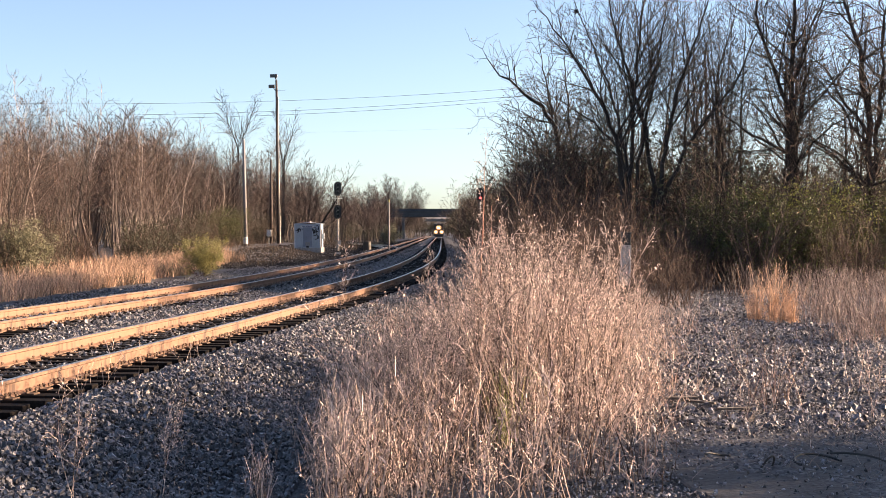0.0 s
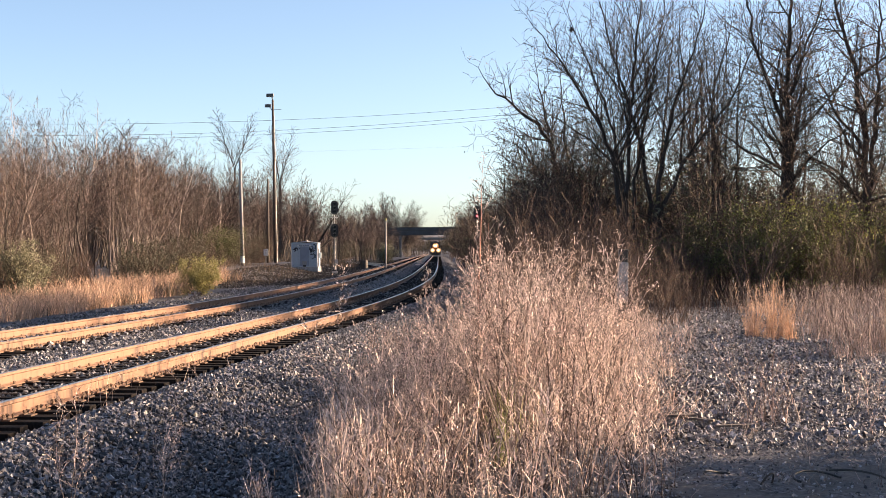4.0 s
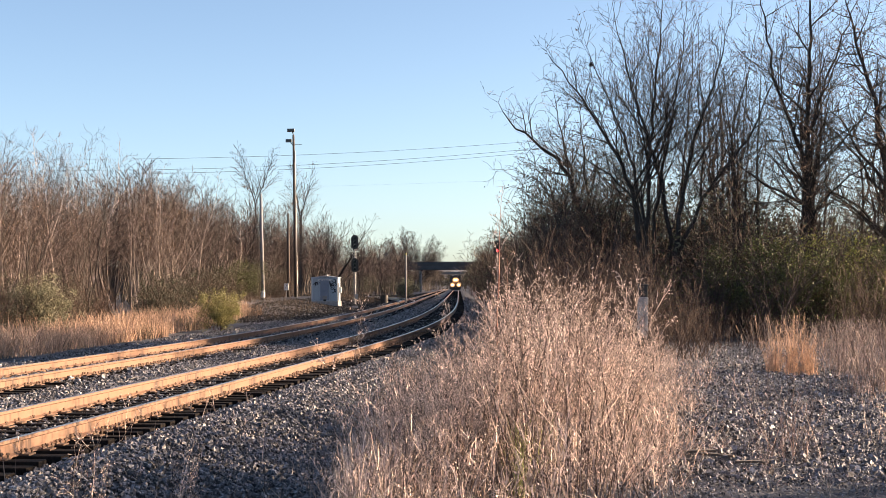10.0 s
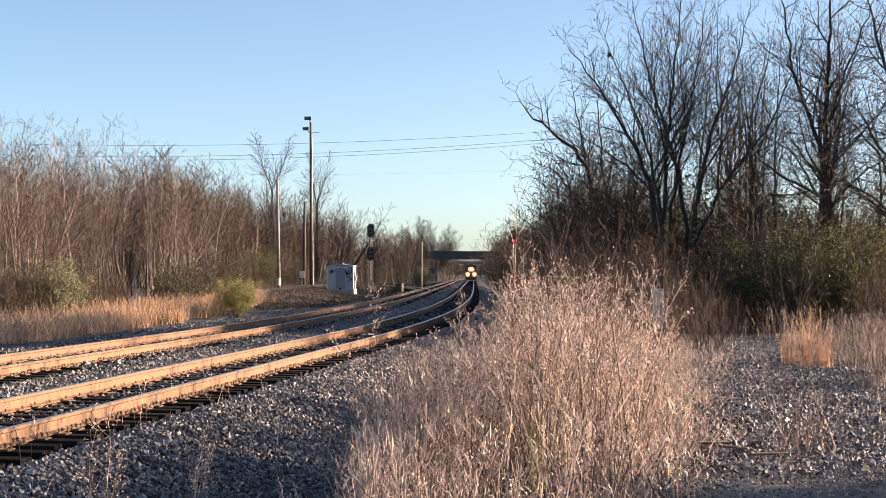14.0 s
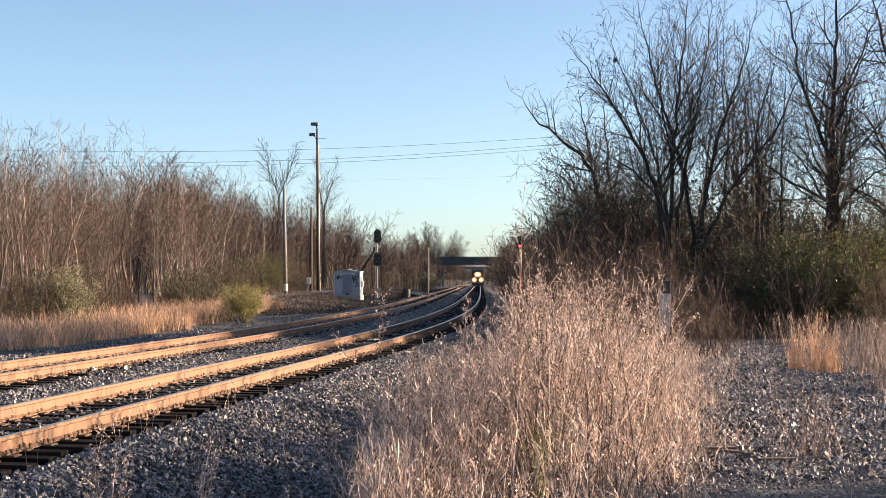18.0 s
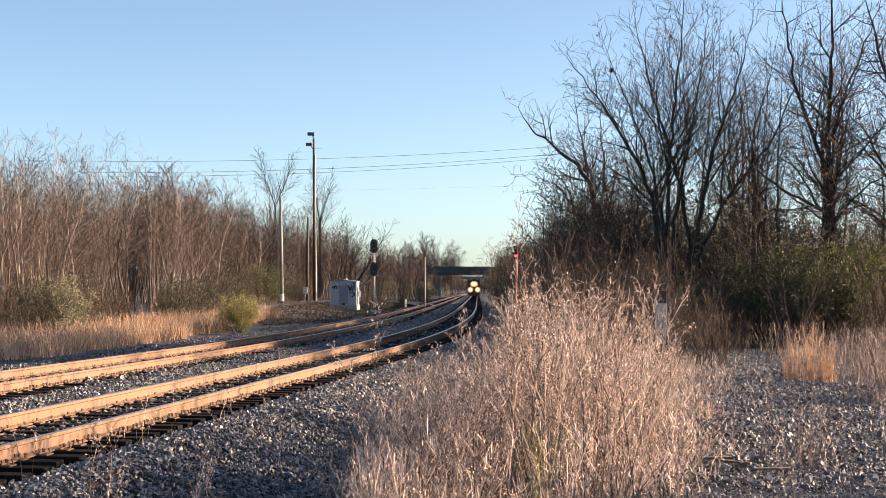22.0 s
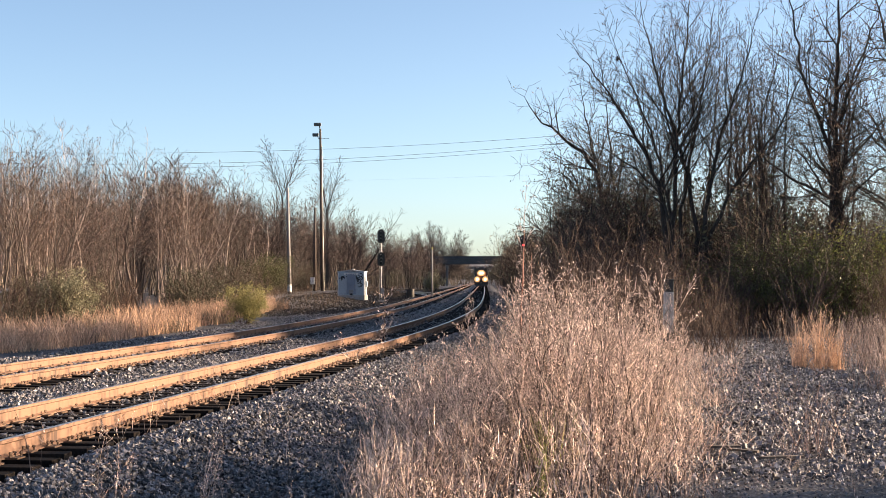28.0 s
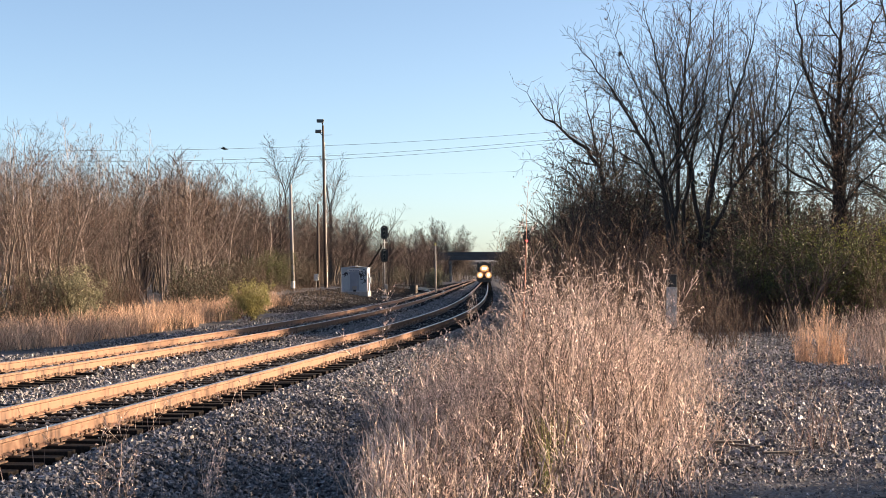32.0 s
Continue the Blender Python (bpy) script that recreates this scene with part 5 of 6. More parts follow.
for k in range(24):
    place(far_trees[k % 3], -29 + 26 * (k / 24) + r.uniform(-1, 1), r.uniform(256, 330), r.uniform(0, 6), r.uniform(0.95, 1.25))
for k in range(18):
    place(far_trees[k % 3], r.uniform(-23, -12), r.uniform(195, 250), r.uniform(0, 6), r.uniform(1.0, 1.22))
for k in range(22):
    place(far_trees[k % 3], -25 + 4 * k + r.uniform(-1, 1), r.uniform(680, 730), r.uniform(0, 6), r.uniform(0.85, 1.15))

tree("bare_tree", 401, [
    ((0, 0, 0), [(-0.3, 0, 8.0), (-0.2, 0, 13.6), (-1.6, 0, 17.2), (-2.7, 0, 21.2)], None, 0.24),
    ((0.1, 0, 0), [(-0.2, 0, 8.0), (-0.1, 0, 13.6), (1.3, 0, 16.8), (2.5, 0, 21.0)], None, 0.22)],
    dict(FAR, wob=0.1, bare=(0.62, 0.12, 0.1), kids=(2.2, 1.5), taper=1.0), "bark_brown", "twig_brown",
    "tall forked bare tree rising over the wood", "tree", G4, m=at_ground(-22.9, 212))
tree("bare_tree", 402, [
    ((0, 0, 0), [(0.1, 0, 7.0), (0, 0, 12.0), (-0.9, 0, 16.0), (-1.1, 0, 19.0)], None, 0.22),
    ((0.1, 0, 0), [(0.2, 0, 7.0), (0.3, 0, 12.0), (1.4, 0, 15.6), (1.9, 0, 18.6)], None, 0.2)],
    dict(FAR, wob=0.1, bare=(0.5, 0.12, 0.1), kids=(2.2, 1.5), taper=1.0), "bark_brown", "twig_brown",
    "tall bare tree rising over the wood behind the poles", "tree", G4, m=at_ground(-16.9, 214))
tree("bare_tree", 403, [((0, 0, 0), (0.85, 0, 1), 13.0, 0.22), ((0.2, 0.4, 0), (1.15, 0, 1), 11.5, 0.18)], dict(FAR, wob=0.1, up=(0, 0.02, 0.02), kids=(0.9, 0.9)), "bark_dark", "twig_brown",
     "dark bare tree leaning over the signal hut", "tree", G4, m=at_ground(-12.6, 206))
round_tree = tree("bare_tree", 404, [((0.4 * k - 1.2, 0, 0), (0.17 * (k - 4), 0.1 * (k % 2), 1), 18.5 - 0.9 * abs(k - 4), 0.15) for k in range(9)], dict(FAR, step=(0.7, 0.6, 0.55), wob=0.08, thin=0.02, kids=(3.2, 2.6), ratio=(0.42, 0.5)), "bark_brown", "twig_pale",
     "broad round bare tree beside the bridge", "tree", G4, m=at_ground(-1.9, 508, 0, 1.18))
for k in range(16):
    x = -16 + 4 * k
    if not 8 < x < 20:
        place(far_trees[k % 3], x + r.uniform(-1, 1), r.uniform(515, 560), r.uniform(0, 6), r.uniform(0.8, 1.0))

# the wood beyond the far track
for k in range(16):
    y = r.uniform(86, 125)
    place(saplings[k % 6], (-0.285 + 0.075 * k / 16) * y, y, r.uniform(0, 6), r.uniform(1.05, 1.25) * y / 105)
for k in range(30):
    y = r.uniform(125, 185)
    x = -13.5 - 0.055 * y - 9 * r.random()
    place(saplings[k % 6] if k % 2 else far_trees[k % 3], x, y, r.uniform(0, 6), r.uniform(0.9, 1.12) * (1.1 if x < -0.15 * y else 0.9))
for k in range(110):
    t = (k + r.random()) / 110
    y = 60 + 140 * t ** 1.15
    edge = -15.5 - 3.2 * (1 - t) - 1.0 * t
    x = float(edge) - abs(r.gauss(0, 1)) * (5 + 6 * t) - (0 if y > 62 else 3)
    tall = 0.78 + 0.3 * min(1, t * 1.6)
    near = x > edge - 5 and y < 150
    place(saplings[r.randrange(6)] if near else far_trees[r.randrange(3)], x, y, r.uniform(0, 6), tall * r.uniform(0.85, 1.12))
for k in range(36):
    y = r.uniform(210, 440)
    x = float(track_x(y)) - SPACING - 6.5 - 28 * r.random() ** 1.4
    if float(track_x(y)) - SPACING - x > 0.00115 * (y - 140) ** 2 - 4 and y < 262:
        x -= 22
    place(far_trees[r.randrange(3)], x, y, r.uniform(0, 6), r.uniform(0.75, 1.1))
for x, y, s in ((4.0, 530, 0.75), (-9, 512, 0.85), (-17, 516, 0.8), (36, 520, 0.9), (46, 510, 0.8)):
    place(round_tree, x, y, r.uniform(0, 6), s)
for k in range(36):
    y = r.uniform(470, 478) if k % 2 else r.uniform(550, 640)
    x = r.choice((-1, 1)) * r.uniform(24, 120) + 10 if k % 2 else r.choice((-1, 1)) * r.uniform(5, 40) + 14
    place(far_trees[r.randrange(3)], x, y - r.uniform(0, 25), r.uniform(0, 6), r.uniform(1.1, 1.6))
for k in range(40):
    y = 60 + 130 * r.random()
    place(brush_protos[k % 2], -15.0 - 2.5 * r.random() - 2.5 * (y < 90), y, r.uniform(0, 6), r.uniform(0.7, 1.3))

for k in range(22):
    y = r.uniform(400, 472)
    place(far_trees[k % 3], -2.6 - 1.0 * k + r.uniform(-1, 1), y, r.uniform(0, 6), r.uniform(0.8, 1.15))
for k in range(18):
    y = r.uniform(290, 440)
    place(hedges[k % 2], -0.008 * y - 0.8 * k + r.uniform(-0.6, 0.6), y, r.uniform(0, 6), r.uniform(1.3, 2.1))
for k in range(16):
    place(hedges[k % 2], 10.5 + 0.75 * k, r.uniform(60, 72), r.uniform(0, 6), r.uniform(1.1, 1.6))
for x, y, q in ((-21.0, 75, 0.95), (-20.4, 82, 0.9), (-23.0, 78, 1.0)):
    place(saplings[1], x, y, x, q)

G5 = "field bushes"
yellow = leafy_bush("green_shrub", 71, 1.5, 2.0, 15000, "leaf_yellow", 0.03, "round yellow-green bush in dry grass", G5, at_ground(-9.7, 73, 0, 1.12))
dull = leafy_bush("green_shrub", 72, 1.7, 2.3, 15000, "leaf_field", 0.033, "wide dull green bush at the edge of the wood", G5, at_ground(-17.3, 68.5, 0, 1.3))
place(dull, -19.2, 69.5, 2, 1.1)
place(green_a, -14.9, 130, 1, 1.15)
place(green_a, -16.6, 132, 3, 1.05)
place(dull, -1.5, 205, 3, 1.3)

# ---- distant hills ----
hx = np.linspace(-1500, 1500, 80)
top = 14 + 10 * np.sin(hx / 210) + 9 * np.sin(hx / 87 + 1) + 3 * np.sin(hx / 31)
hv = np.concatenate([np.stack([hx, np.full(80, y), z], 1) for y, z in ((2300, np.full(80, -1.0)), (2400, top * 0.7), (2500, top), (2800, np.full(80, -1.0)))])
hq = (np.arange(3)[:, None] * 80 + np.arange(79)[None]).reshape(-1)
hills = new("backdrop", fast_mesh("backdrop", hv, np.stack([hq, hq + 1, hq + 81, hq + 80], 1), "hill_haze", True))
tagged(hills, "low wooded hills far off, haze put into their colour", "hills", kind="structure")


# ---- grass ----
def grass(name, points, heights, lean, width, material, label, seed, leaf_share=1.6, head=0.0, k=4, flecks=0, stem=None):
    """A stand of stalks with side blades and, for some, ragged seed heads."""
    g = np.random.default_rng(seed)
    n = len(points)
    base = np.column_stack([points, land(points[:, 0], points[:, 1]) - 0.03])
    d = np.clip(g.normal(0, lean, (n, 2)), -2 * lean, 2 * lean) * heights[:, None]
    tip = base + np.column_stack([d, heights])
    bend = np.column_stack([np.clip(g.normal(0, lean, (n, 2)), -1.3 * lean, 1.3 * lean) * heights[:, None], -np.abs(g.normal(0, 0.05, n)) * heights])
    pieces = [blades(base, tip, bend, width * g.uniform(0.6, 1.3, n), k, g)]
    m = int(n * leaf_share)
    i = g.integers(0, n, m)
    s = g.uniform(0.05, 0.85, m)[:, None]
    foot = base[i] + (tip - base)[i] * s + bend[i] * s ** 2
    a = g.uniform(0, 2 * np.pi, m)
    ln = g.uniform(0.1, 0.36, m) * np.minimum(1, heights[i])
    out = np.column_stack([np.cos(a) * ln * 0.55, np.sin(a) * ln * 0.55, ln * g.uniform(0.2, 1.0, m)])
    droop = np.column_stack([np.cos(a) * ln * 0.4, np.sin(a) * ln * 0.4, -ln * g.uniform(0.2, 1.3, m)])
    pieces.append(blades(foot, foot + out, droop, width * g.uniform(0.6, 1.25, m), k, g))
    if head:
        h = np.flatnonzero(g.random(n) < head)
        h = np.repeat(h, 7)
        s = g.uniform(0.72, 1.0, len(h))[:, None]
        foot = base[h] + (tip - base)[h] * s + bend[h] * s ** 2
        out = g.normal(0, 0.035, (len(h), 3)) + (0, 0, 0.05)
        pieces.append(blades(foot, foot + out, out * 0.2, np.full(len(h), width * 0.9), k, g))
    if stem:
        tagged(new("grass_stalks", fast_mesh("grass_stalks", *pieces.pop(0), stem)), "brown stalks of the dry grass", "grass", kind="stuff")
    v, f = merge(*pieces)
    if flecks:
        h = g.integers(0, n, n * flecks)
        s = g.uniform(0.3, 1.0, len(h))[:, None]
        c = base[h] + (tip - base)[h] * s + bend[h] * s ** 2 + g.normal(0, 0.028, (len(h), 3))
        v, f = merge((v, f), leaves(c, 0.0115, g))
    ob = new(name, fast_mesh(name, v, f, material))
    return tagged(ob, label, "grass", kind="stuff")


def strip(n, g, y0, y1, left, right, power=1.0):
    """Points between two lines that run along the view, thinning out towards both."""
    y = y0 + (y1 - y0) * g.random(n) ** power
    t = g.beta(1.6, 1.9, n)
    return np.column_stack([left(y) + (right(y) - left(y)) * t, y])


g = np.random.default_rng(5)
left_edge = lambda y: np.interp(y, [8, 13, 20, 32, 42], [-0.72, -0.6, -0.68, -0.6, 1.2]) + 0.15 * np.sin(y * 1.9)
right_edge = lambda y: np.interp(y, [9, 14, 20, 30, 40], [1.75, 2.25, 3.3, 5.2, 6.5]) + 0.25 * np.sin(y * 1.3) + 0.12 * np.sin(y * 4.1)


def stand(n, y0, y1, power, tall):
    """Spots in the strip beside the track, in clumps, and how high the grass grows there."""
    pts = strip(n, g, y0, y1, left_edge, right_edge, power)
    mid = (pts[:, 0] - left_edge(pts[:, 1])) / (right_edge(pts[:, 1]) - left_edge(pts[:, 1]))
    clump = wave(pts[:, 0], pts[:, 1], 0.35, 0.4) + 0.6 * wave(pts[:, 0], pts[:, 1], 0.13, 1.4)
    h = (0.5 + 0.25 * smooth(30, 14, pts[:, 1]) + tall * smooth(33, 17, pts[:, 1]) * np.exp(-((mid - 0.66) / 0.17) ** 2)) * (1 + 0.3 * clump) * g.uniform(0.4, 1.15, n) * (0.55 + 0.45 * smooth(9, 13, pts[:, 1]))
    h *= 0.55 + 0.45 * smooth(1.0, 0.7, mid)
    gaps = wave(pts[:, 0], pts[:, 1], 0.6, 3.1)
    keep = (clump + 0.6 * gaps + g.normal(0, 0.28, n) > -0.15) & (g.random(n) < 0.25 + 0.75 * smooth(10.5, 14.5, pts[:, 1]))
    return pts[keep], h[keep]


pts, hgt = stand(7000, 9.0, 36, 1.15, 1.12)
grass("dry_grass", pts, hgt, 0.18, 0.0042, "dry_grass", "tall dry tan grass and weeds between track and yard", 51, 4.5, 0.5, 5, 14, "stem_brown")
pts, hgt = stand(4500, 10.5, 34, 1.2, 0.25)
grass("undergrowth", pts, hgt * 0.8, 0.26, 0.005, "stem_brown", "low tangled brown stalks at the foot of the grass", 70, 2.0, 0.2, 4, 2, "dark_stem")
pts, hgt = stand(900, 9.0, 20, 1.3, 0.7)
grass("broad_grass", pts, hgt, 0.24, 0.0075, "dry_grass", "broad pale blades standing out of the dry grass", 71, 3.0, 0.3, 6)
pts, hgt = stand(3200, 9.2, 30, 1.2, 1.1)
grass("weed_stalks", pts, hgt, 0.16, 0.0042, "dark_stem", "dark dead weed stalks among the dry grass", 52, 1.4, 0.5, 4, 8)
pts = np.column_stack([g.normal(0.86, 0.05, 60), g.normal(12.4, 0.12, 60)])
grass("green_weed", pts, g.uniform(0.3, 0.85, 60), 0.14, 0.006, "green_weed", "small yellow-green weeds in dry grass", 53, 2.0)

n = 4200
y = 12.5 + 24 * g.random(n) ** 1.2
a, b = left_edge(y), right_edge(y)
pts = np.column_stack([a + (b - a) * (0.6 + 0.55 * g.beta(1.5, 1.8, n)), y])
grass("matted_grass", pts, g.uniform(0.12, 0.42, n), 0.4, 0.0048, "dry_grass", "low matted pale dry grass at the edge of the yard", 66, 2.0, 0.2, 4, 3)
pts = np.column_stack([g.normal(-0.45, 0.12, 420), g.uniform(10.6, 14.5, 420)])
grass("grass_clump", pts, g.uniform(0.35, 0.85, 420), 0.13, 0.006, "dry_grass", "pale clump of dry grass at the ballast's edge", 68, 3.0, 0.4, 4, 6)
pts = np.column_stack([g.uniform(-0.66, 0.35, 650), g.uniform(11, 17, 650)])
grass("grass_clump", pts, g.uniform(0.4, 1.0, 650), 0.17, 0.0056, "dry_grass", "pale dry grass along the hollow beside the ballast", 72, 3.5, 0.5, 5, 8)
forbs = []
for k in range(5):
    r = random.Random(300 + k)
    stems = [((r.gauss(0, 0.05), r.gauss(0, 0.05), 0), (r.gauss(0, 0.1), r.gauss(0, 0.1), 1), r.uniform(1.2, 1.9), 0.006) for _ in range(3)]
    forbs.append(tree("dead_weed", 300 + k, stems, FORB, "dark_stem" if k == 0 else "dry_grass", "dry_grass", "tall branching dead weed with dry seed heads", "weed", "dead weeds",
                      "dry_grass", 500, 0.011, at_ground(0.6 + 0.3 * k, 13.6 + k * 0.8), joined=True))
r = random.Random(17)
for k in range(70):
    y = 12.6 + 14 * r.random() ** 1.3
    a, b = float(left_edge(y)), float(right_edge(y))
    x = a + (b - a) * min(0.9, max(0.08, r.gauss(0.58, 0.2)))
    place(forbs[k % 5], x, y, r.uniform(0, 6), r.uniform(0.6, 1.12))

# one tall reddish stalk that overtops the stand
tree("dead_weed", 311, [((0, 0, 0), (0.005, 0, 1), 2.9, 0.024), ((0.03, 0.02, 0), (0.05, 0, 1), 2.1, 0.013)], dict(FORB, bare=(0.5, 0.2), kids=(0.9, 0.6), ratio=(0.22, 0.4), angle=((14, 35), (20, 50)), wob=0.07),
     "red_stalk", "dry_grass", "tall reddish-brown dead stalk above the grass", "weed", "dead weeds", "dry_grass", 260, 0.012, at_ground(0.92, 16.2), joined=True)
for k, (x, y) in enumerate(((0.72, 12.9), (0.8, 13.3), (0.95, 13.0), (1.02, 13.6), (0.62, 13.4), (1.2, 13.2), (0.3, 12.8), (1.35, 13.9))):
    place(forbs[0], x, y, k * 1.7, 0.62 + 0.05 * (k % 4))
for k, (x, y, h) in enumerate(((-2.43, 11.0, 0.62), (-1.98, 12.0, 0.68), (-0.97, 14.0, 0.45))):
    place(forbs[1 + k], x, y, k * 2.0, h)
pts = np.column_stack([g.normal(-1.09, 0.05, 46), g.normal(11.3, 0.08, 46)])
grass("grass_clump", pts, g.uniform(0.25, 0.6, 46), 0.12, 0.004, "dry_grass", "small clump of dry grass on ballast", 63, 1.0, 0.3)

# sedge in the field beyond the tracks
n = 21000
y = 40 + 70 * g.random(n) ** 1.2
x = track_x(y) - SPACING - 7.0 - 0.9 * wave(y, y, 4.0, 0.3) - np.abs(g.normal(0, 3.4, n)) - 0.05 * np.abs(y - 56)
dense = wave(x, y, 2.6, 0.7) + 0.5 * wave(x, y, 0.8, 2.7) + g.normal(0, 0.12, n)
keep = dense > -0.02 - 0.3 * (x < -12)
grass("sedge_field", np.column_stack([x, y])[keep], g.uniform(0.25, 1.0, keep.sum()) * (1 + 0.45 * wave(x[keep], y[keep], 0.5, 2) + 0.35 * wave(x[keep], y[keep], 1.6, 4)), 0.26, 0.013, "sedge", "sunlit orange broom sedge beside the wood", 54, 1.4, 0, 3)
keep = ~keep
grass("field_grass", np.column_stack([x, y])[keep], g.uniform(0.3, 0.9, keep.sum()), 0.15, 0.010, "dull_grass", "dull brown field grass", 55, 1.3, 0, 3)
n = 5000
y = g.uniform(95, 210, n)
x = track_x(y) - SPACING - 5.5 - np.abs(g.normal(0, 5, n))
keep = ~((x > -15.5) & (y < 175))
x, y, n = x[keep], y[keep], int(keep.sum())
grass("field_grass", np.column_stack([x, y]), g.uniform(0.4, 1.1, n), 0.15, 0.014, "dull_grass", "dull brown grass near the hut", 56, 0.8, 0, 3)

pts = np.column_stack([g.uniform(-16, -8.5, 1600), g.uniform(96, 146, 1600)])
grass("dark_weeds", pts, g.uniform(0.15, 0.6, 1600), 0.25, 0.012, "dull_grass", "dark dead weeds on the ground before the hut", 67, 1.4, 0, 3)

# tufts on the yard
kind = g.integers(0, 6, 330)
c = np.array([(7.1, 29.0), (7.3, 28.6), (7.5, 29.2), (7.65, 28.5), (7.75, 29.2), (7.15, 29.6)])[kind]
tall = np.array([0.95, 1.1, 0.9, 0.75, 0.55, 0.6])[kind]
pts = c + g.normal(0, 0.07, (330, 2))
grass("sedge_tuft", pts, tall * g.uniform(0.25, 1.15, 330) ** 1.4, 0.15, 0.0055, "sedge", "bright orange tuft of broom sedge on gravel", 57, 2.4, 0.6, 4, 8)
pts = np.column_stack([g.uniform(9.2, 15, 900), g.uniform(32, 42, 900)])
grass("yard_grass", pts, g.uniform(0.3, 0.95, 900), 0.2, 0.006, "stem_brown", "dull dry grass at the back of the yard", 58, 1.8, 0.4)
c = np.array([(8.3, 27.5), (8.7, 26.2), (8.5, 29.5), (9.2, 30.5), (8.0, 24.5), (9.6, 28.2), (8.9, 24.0), (7.3, 23.6)])[g.integers(0, 8, 1100)]
pts = c + g.normal(0, 0.3, (1100, 2))
grass("yard_grass", pts, g.uniform(0.2, 1.15, 1100), 0.2, 0.0045, "stem_brown", "dull dry grass tufts on the gravel", 69, 2.2, 0.4)
pts = np.column_stack([g.uniform(5.0, 16, 900), g.uniform(39, 46, 900)])
grass("edge_grass", pts, g.uniform(0.3, 1.1, 900), 0.3, 0.006, "dark_stem", "dark dead stalks under the trees", 59, 1.2, 0.3)
pts = np.column_stack([g.normal(3.75, 0.17, 60), g.normal(15.0, 0.3, 60)])
grass("yard_weeds", pts, g.uniform(0.2, 1.0, 60), 0.24, 0.004, "stem_brown", "thin dry weeds on the gravel", 60, 1.6, 0.4)
pts = np.column_stack([g.uniform(2.6, 9, 150), g.uniform(12, 36, 150)])
grass("yard_weeds", pts, g.uniform(0.1, 0.6, 150), 0.3, 0.0035, "stem_brown", "scattered dry weeds on the gravel", 61, 1.0, 0.3)
pts = np.column_stack([g.uniform(-4.2, -0.8, 60), g.uniform(12.5, 20, 60)])
grass("shoulder_weeds", pts, g.uniform(0.15, 0.75, 60), 0.16, 0.004, "dry_grass", "a few dry stalks on the ballast", 62, 1.0, 0.6)

pts = np.column_stack([g.uniform(1.9, 6, 280), g.uniform(9.8, 17, 280)])
grass("fallen_stalks", pts, g.uniform(0.05, 0.2, 280), 1.6, 0.0035, "stem_brown", "fallen dry stalks on the dusty yard", 64, 1.2)

# ---- stones ----
CUBE = np.array([(a, b, c) for a in (-1, 1) for b in (-1, 1) for c in (-1, 1)], float)
CUBE_F = np.array([(0, 1, 3, 2), (4, 6, 7, 5), (0, 4, 5, 1), (2, 3, 7, 6), (0, 2, 6, 4), (1, 5, 7, 3)])


OCT = np.array([(1, 0, 0), (-1, 0, 0), (0, 1, 0), (0, -1, 0), (0, 0, 1), (0, 0, -1)], float)
OCT_F = np.array([(0, 2, 4), (2, 1, 4), (1, 3, 4), (3, 0, 4), (2, 0, 5), (1, 2, 5), (3, 1, 5), (0, 3, 5)])


def stones(name, points, size, material, label, seed, lift=0.15, shape=(CUBE, CUBE_F)):
    """Many angular stones, each a skewed block turned at random."""
    g = np.random.default_rng(seed)
    n = len(points)
    q = g.normal(size=(n, 4))
    q /= np.linalg.norm(q, axis=1)[:, None]
    w, x, y, z = q.T
    R = np.stack([np.stack([1 - 2 * (y * y + z * z), 2 * (x * y - z * w), 2 * (x * z + y * w)], 1),
                  np.stack([2 * (x * y + z * w), 1 - 2 * (x * x + z * z), 2 * (y * z - x * w)], 1),
                  np.stack([2 * (x * z - y * w), 2 * (y * z + x * w), 1 - 2 * (x * x + y * y)], 1)], 1)
    k = len(shape[0])
    v = shape[0][None] * g.uniform(0.45, 1.0, (n, 1, 3)) + g.normal(0, 0.22, (n, k, 3))
    v = np.einsum("nij,nkj->nki", R, v) * (size * g.uniform(0.6, 1.4, n) / 2)[:, None, None]
    p = np.column_stack([points, land(points[:, 0], points[:, 1]) + size * (lift + g.normal(0, 0.3, n))])
    v += p[:, None]
    f = (np.arange(n) * k)[:, None, None] + shape[1][None]
    ob = new(name, fast_mesh(name, v.reshape(-1, 3), f.reshape(-1, shape[1].shape[1]), material))
    return tagged(ob, label, "gravel", kind="stuff")


def scatter(n, y0, y1, u0, u1, g, power=1.0):
    y = y0 + (y1 - y0) * g.random(n) ** power
    return np.column_stack([track_x(y) + g.uniform(u0, u1, n), y])


g = np.random.default_rng(9)
stones("ballast", scatter(52000, 9.2, 50, 1.36, 4.5, g, 1.6), 0.041, "stone", "grey broken stone ballast on the track's shoulder", 91)
stones("ballast", scatter(16000, 15, 62, -0.72, 0.72, g, 1.4), 0.045, "stone", "grey stone ballast between the near rails", 92, 0.1)
stones("ballast", scatter(16000, 22, 72, -3.0, -1.25, g, 1.3), 0.046, "stone", "grey stone ballast between the two tracks", 93)
stones("ballast", scatter(10000, 28, 90, -5.6, -2.95, g, 1.2), 0.065, "stone", "grey stone ballast round the far rails", 94, 0.1)
stones("ballast", scatter(15000, 30, 95, -10.8, -5.5, g, 1.3), 0.065, "stone", "grey stone ballast on the far shoulder", 95, 0.4)
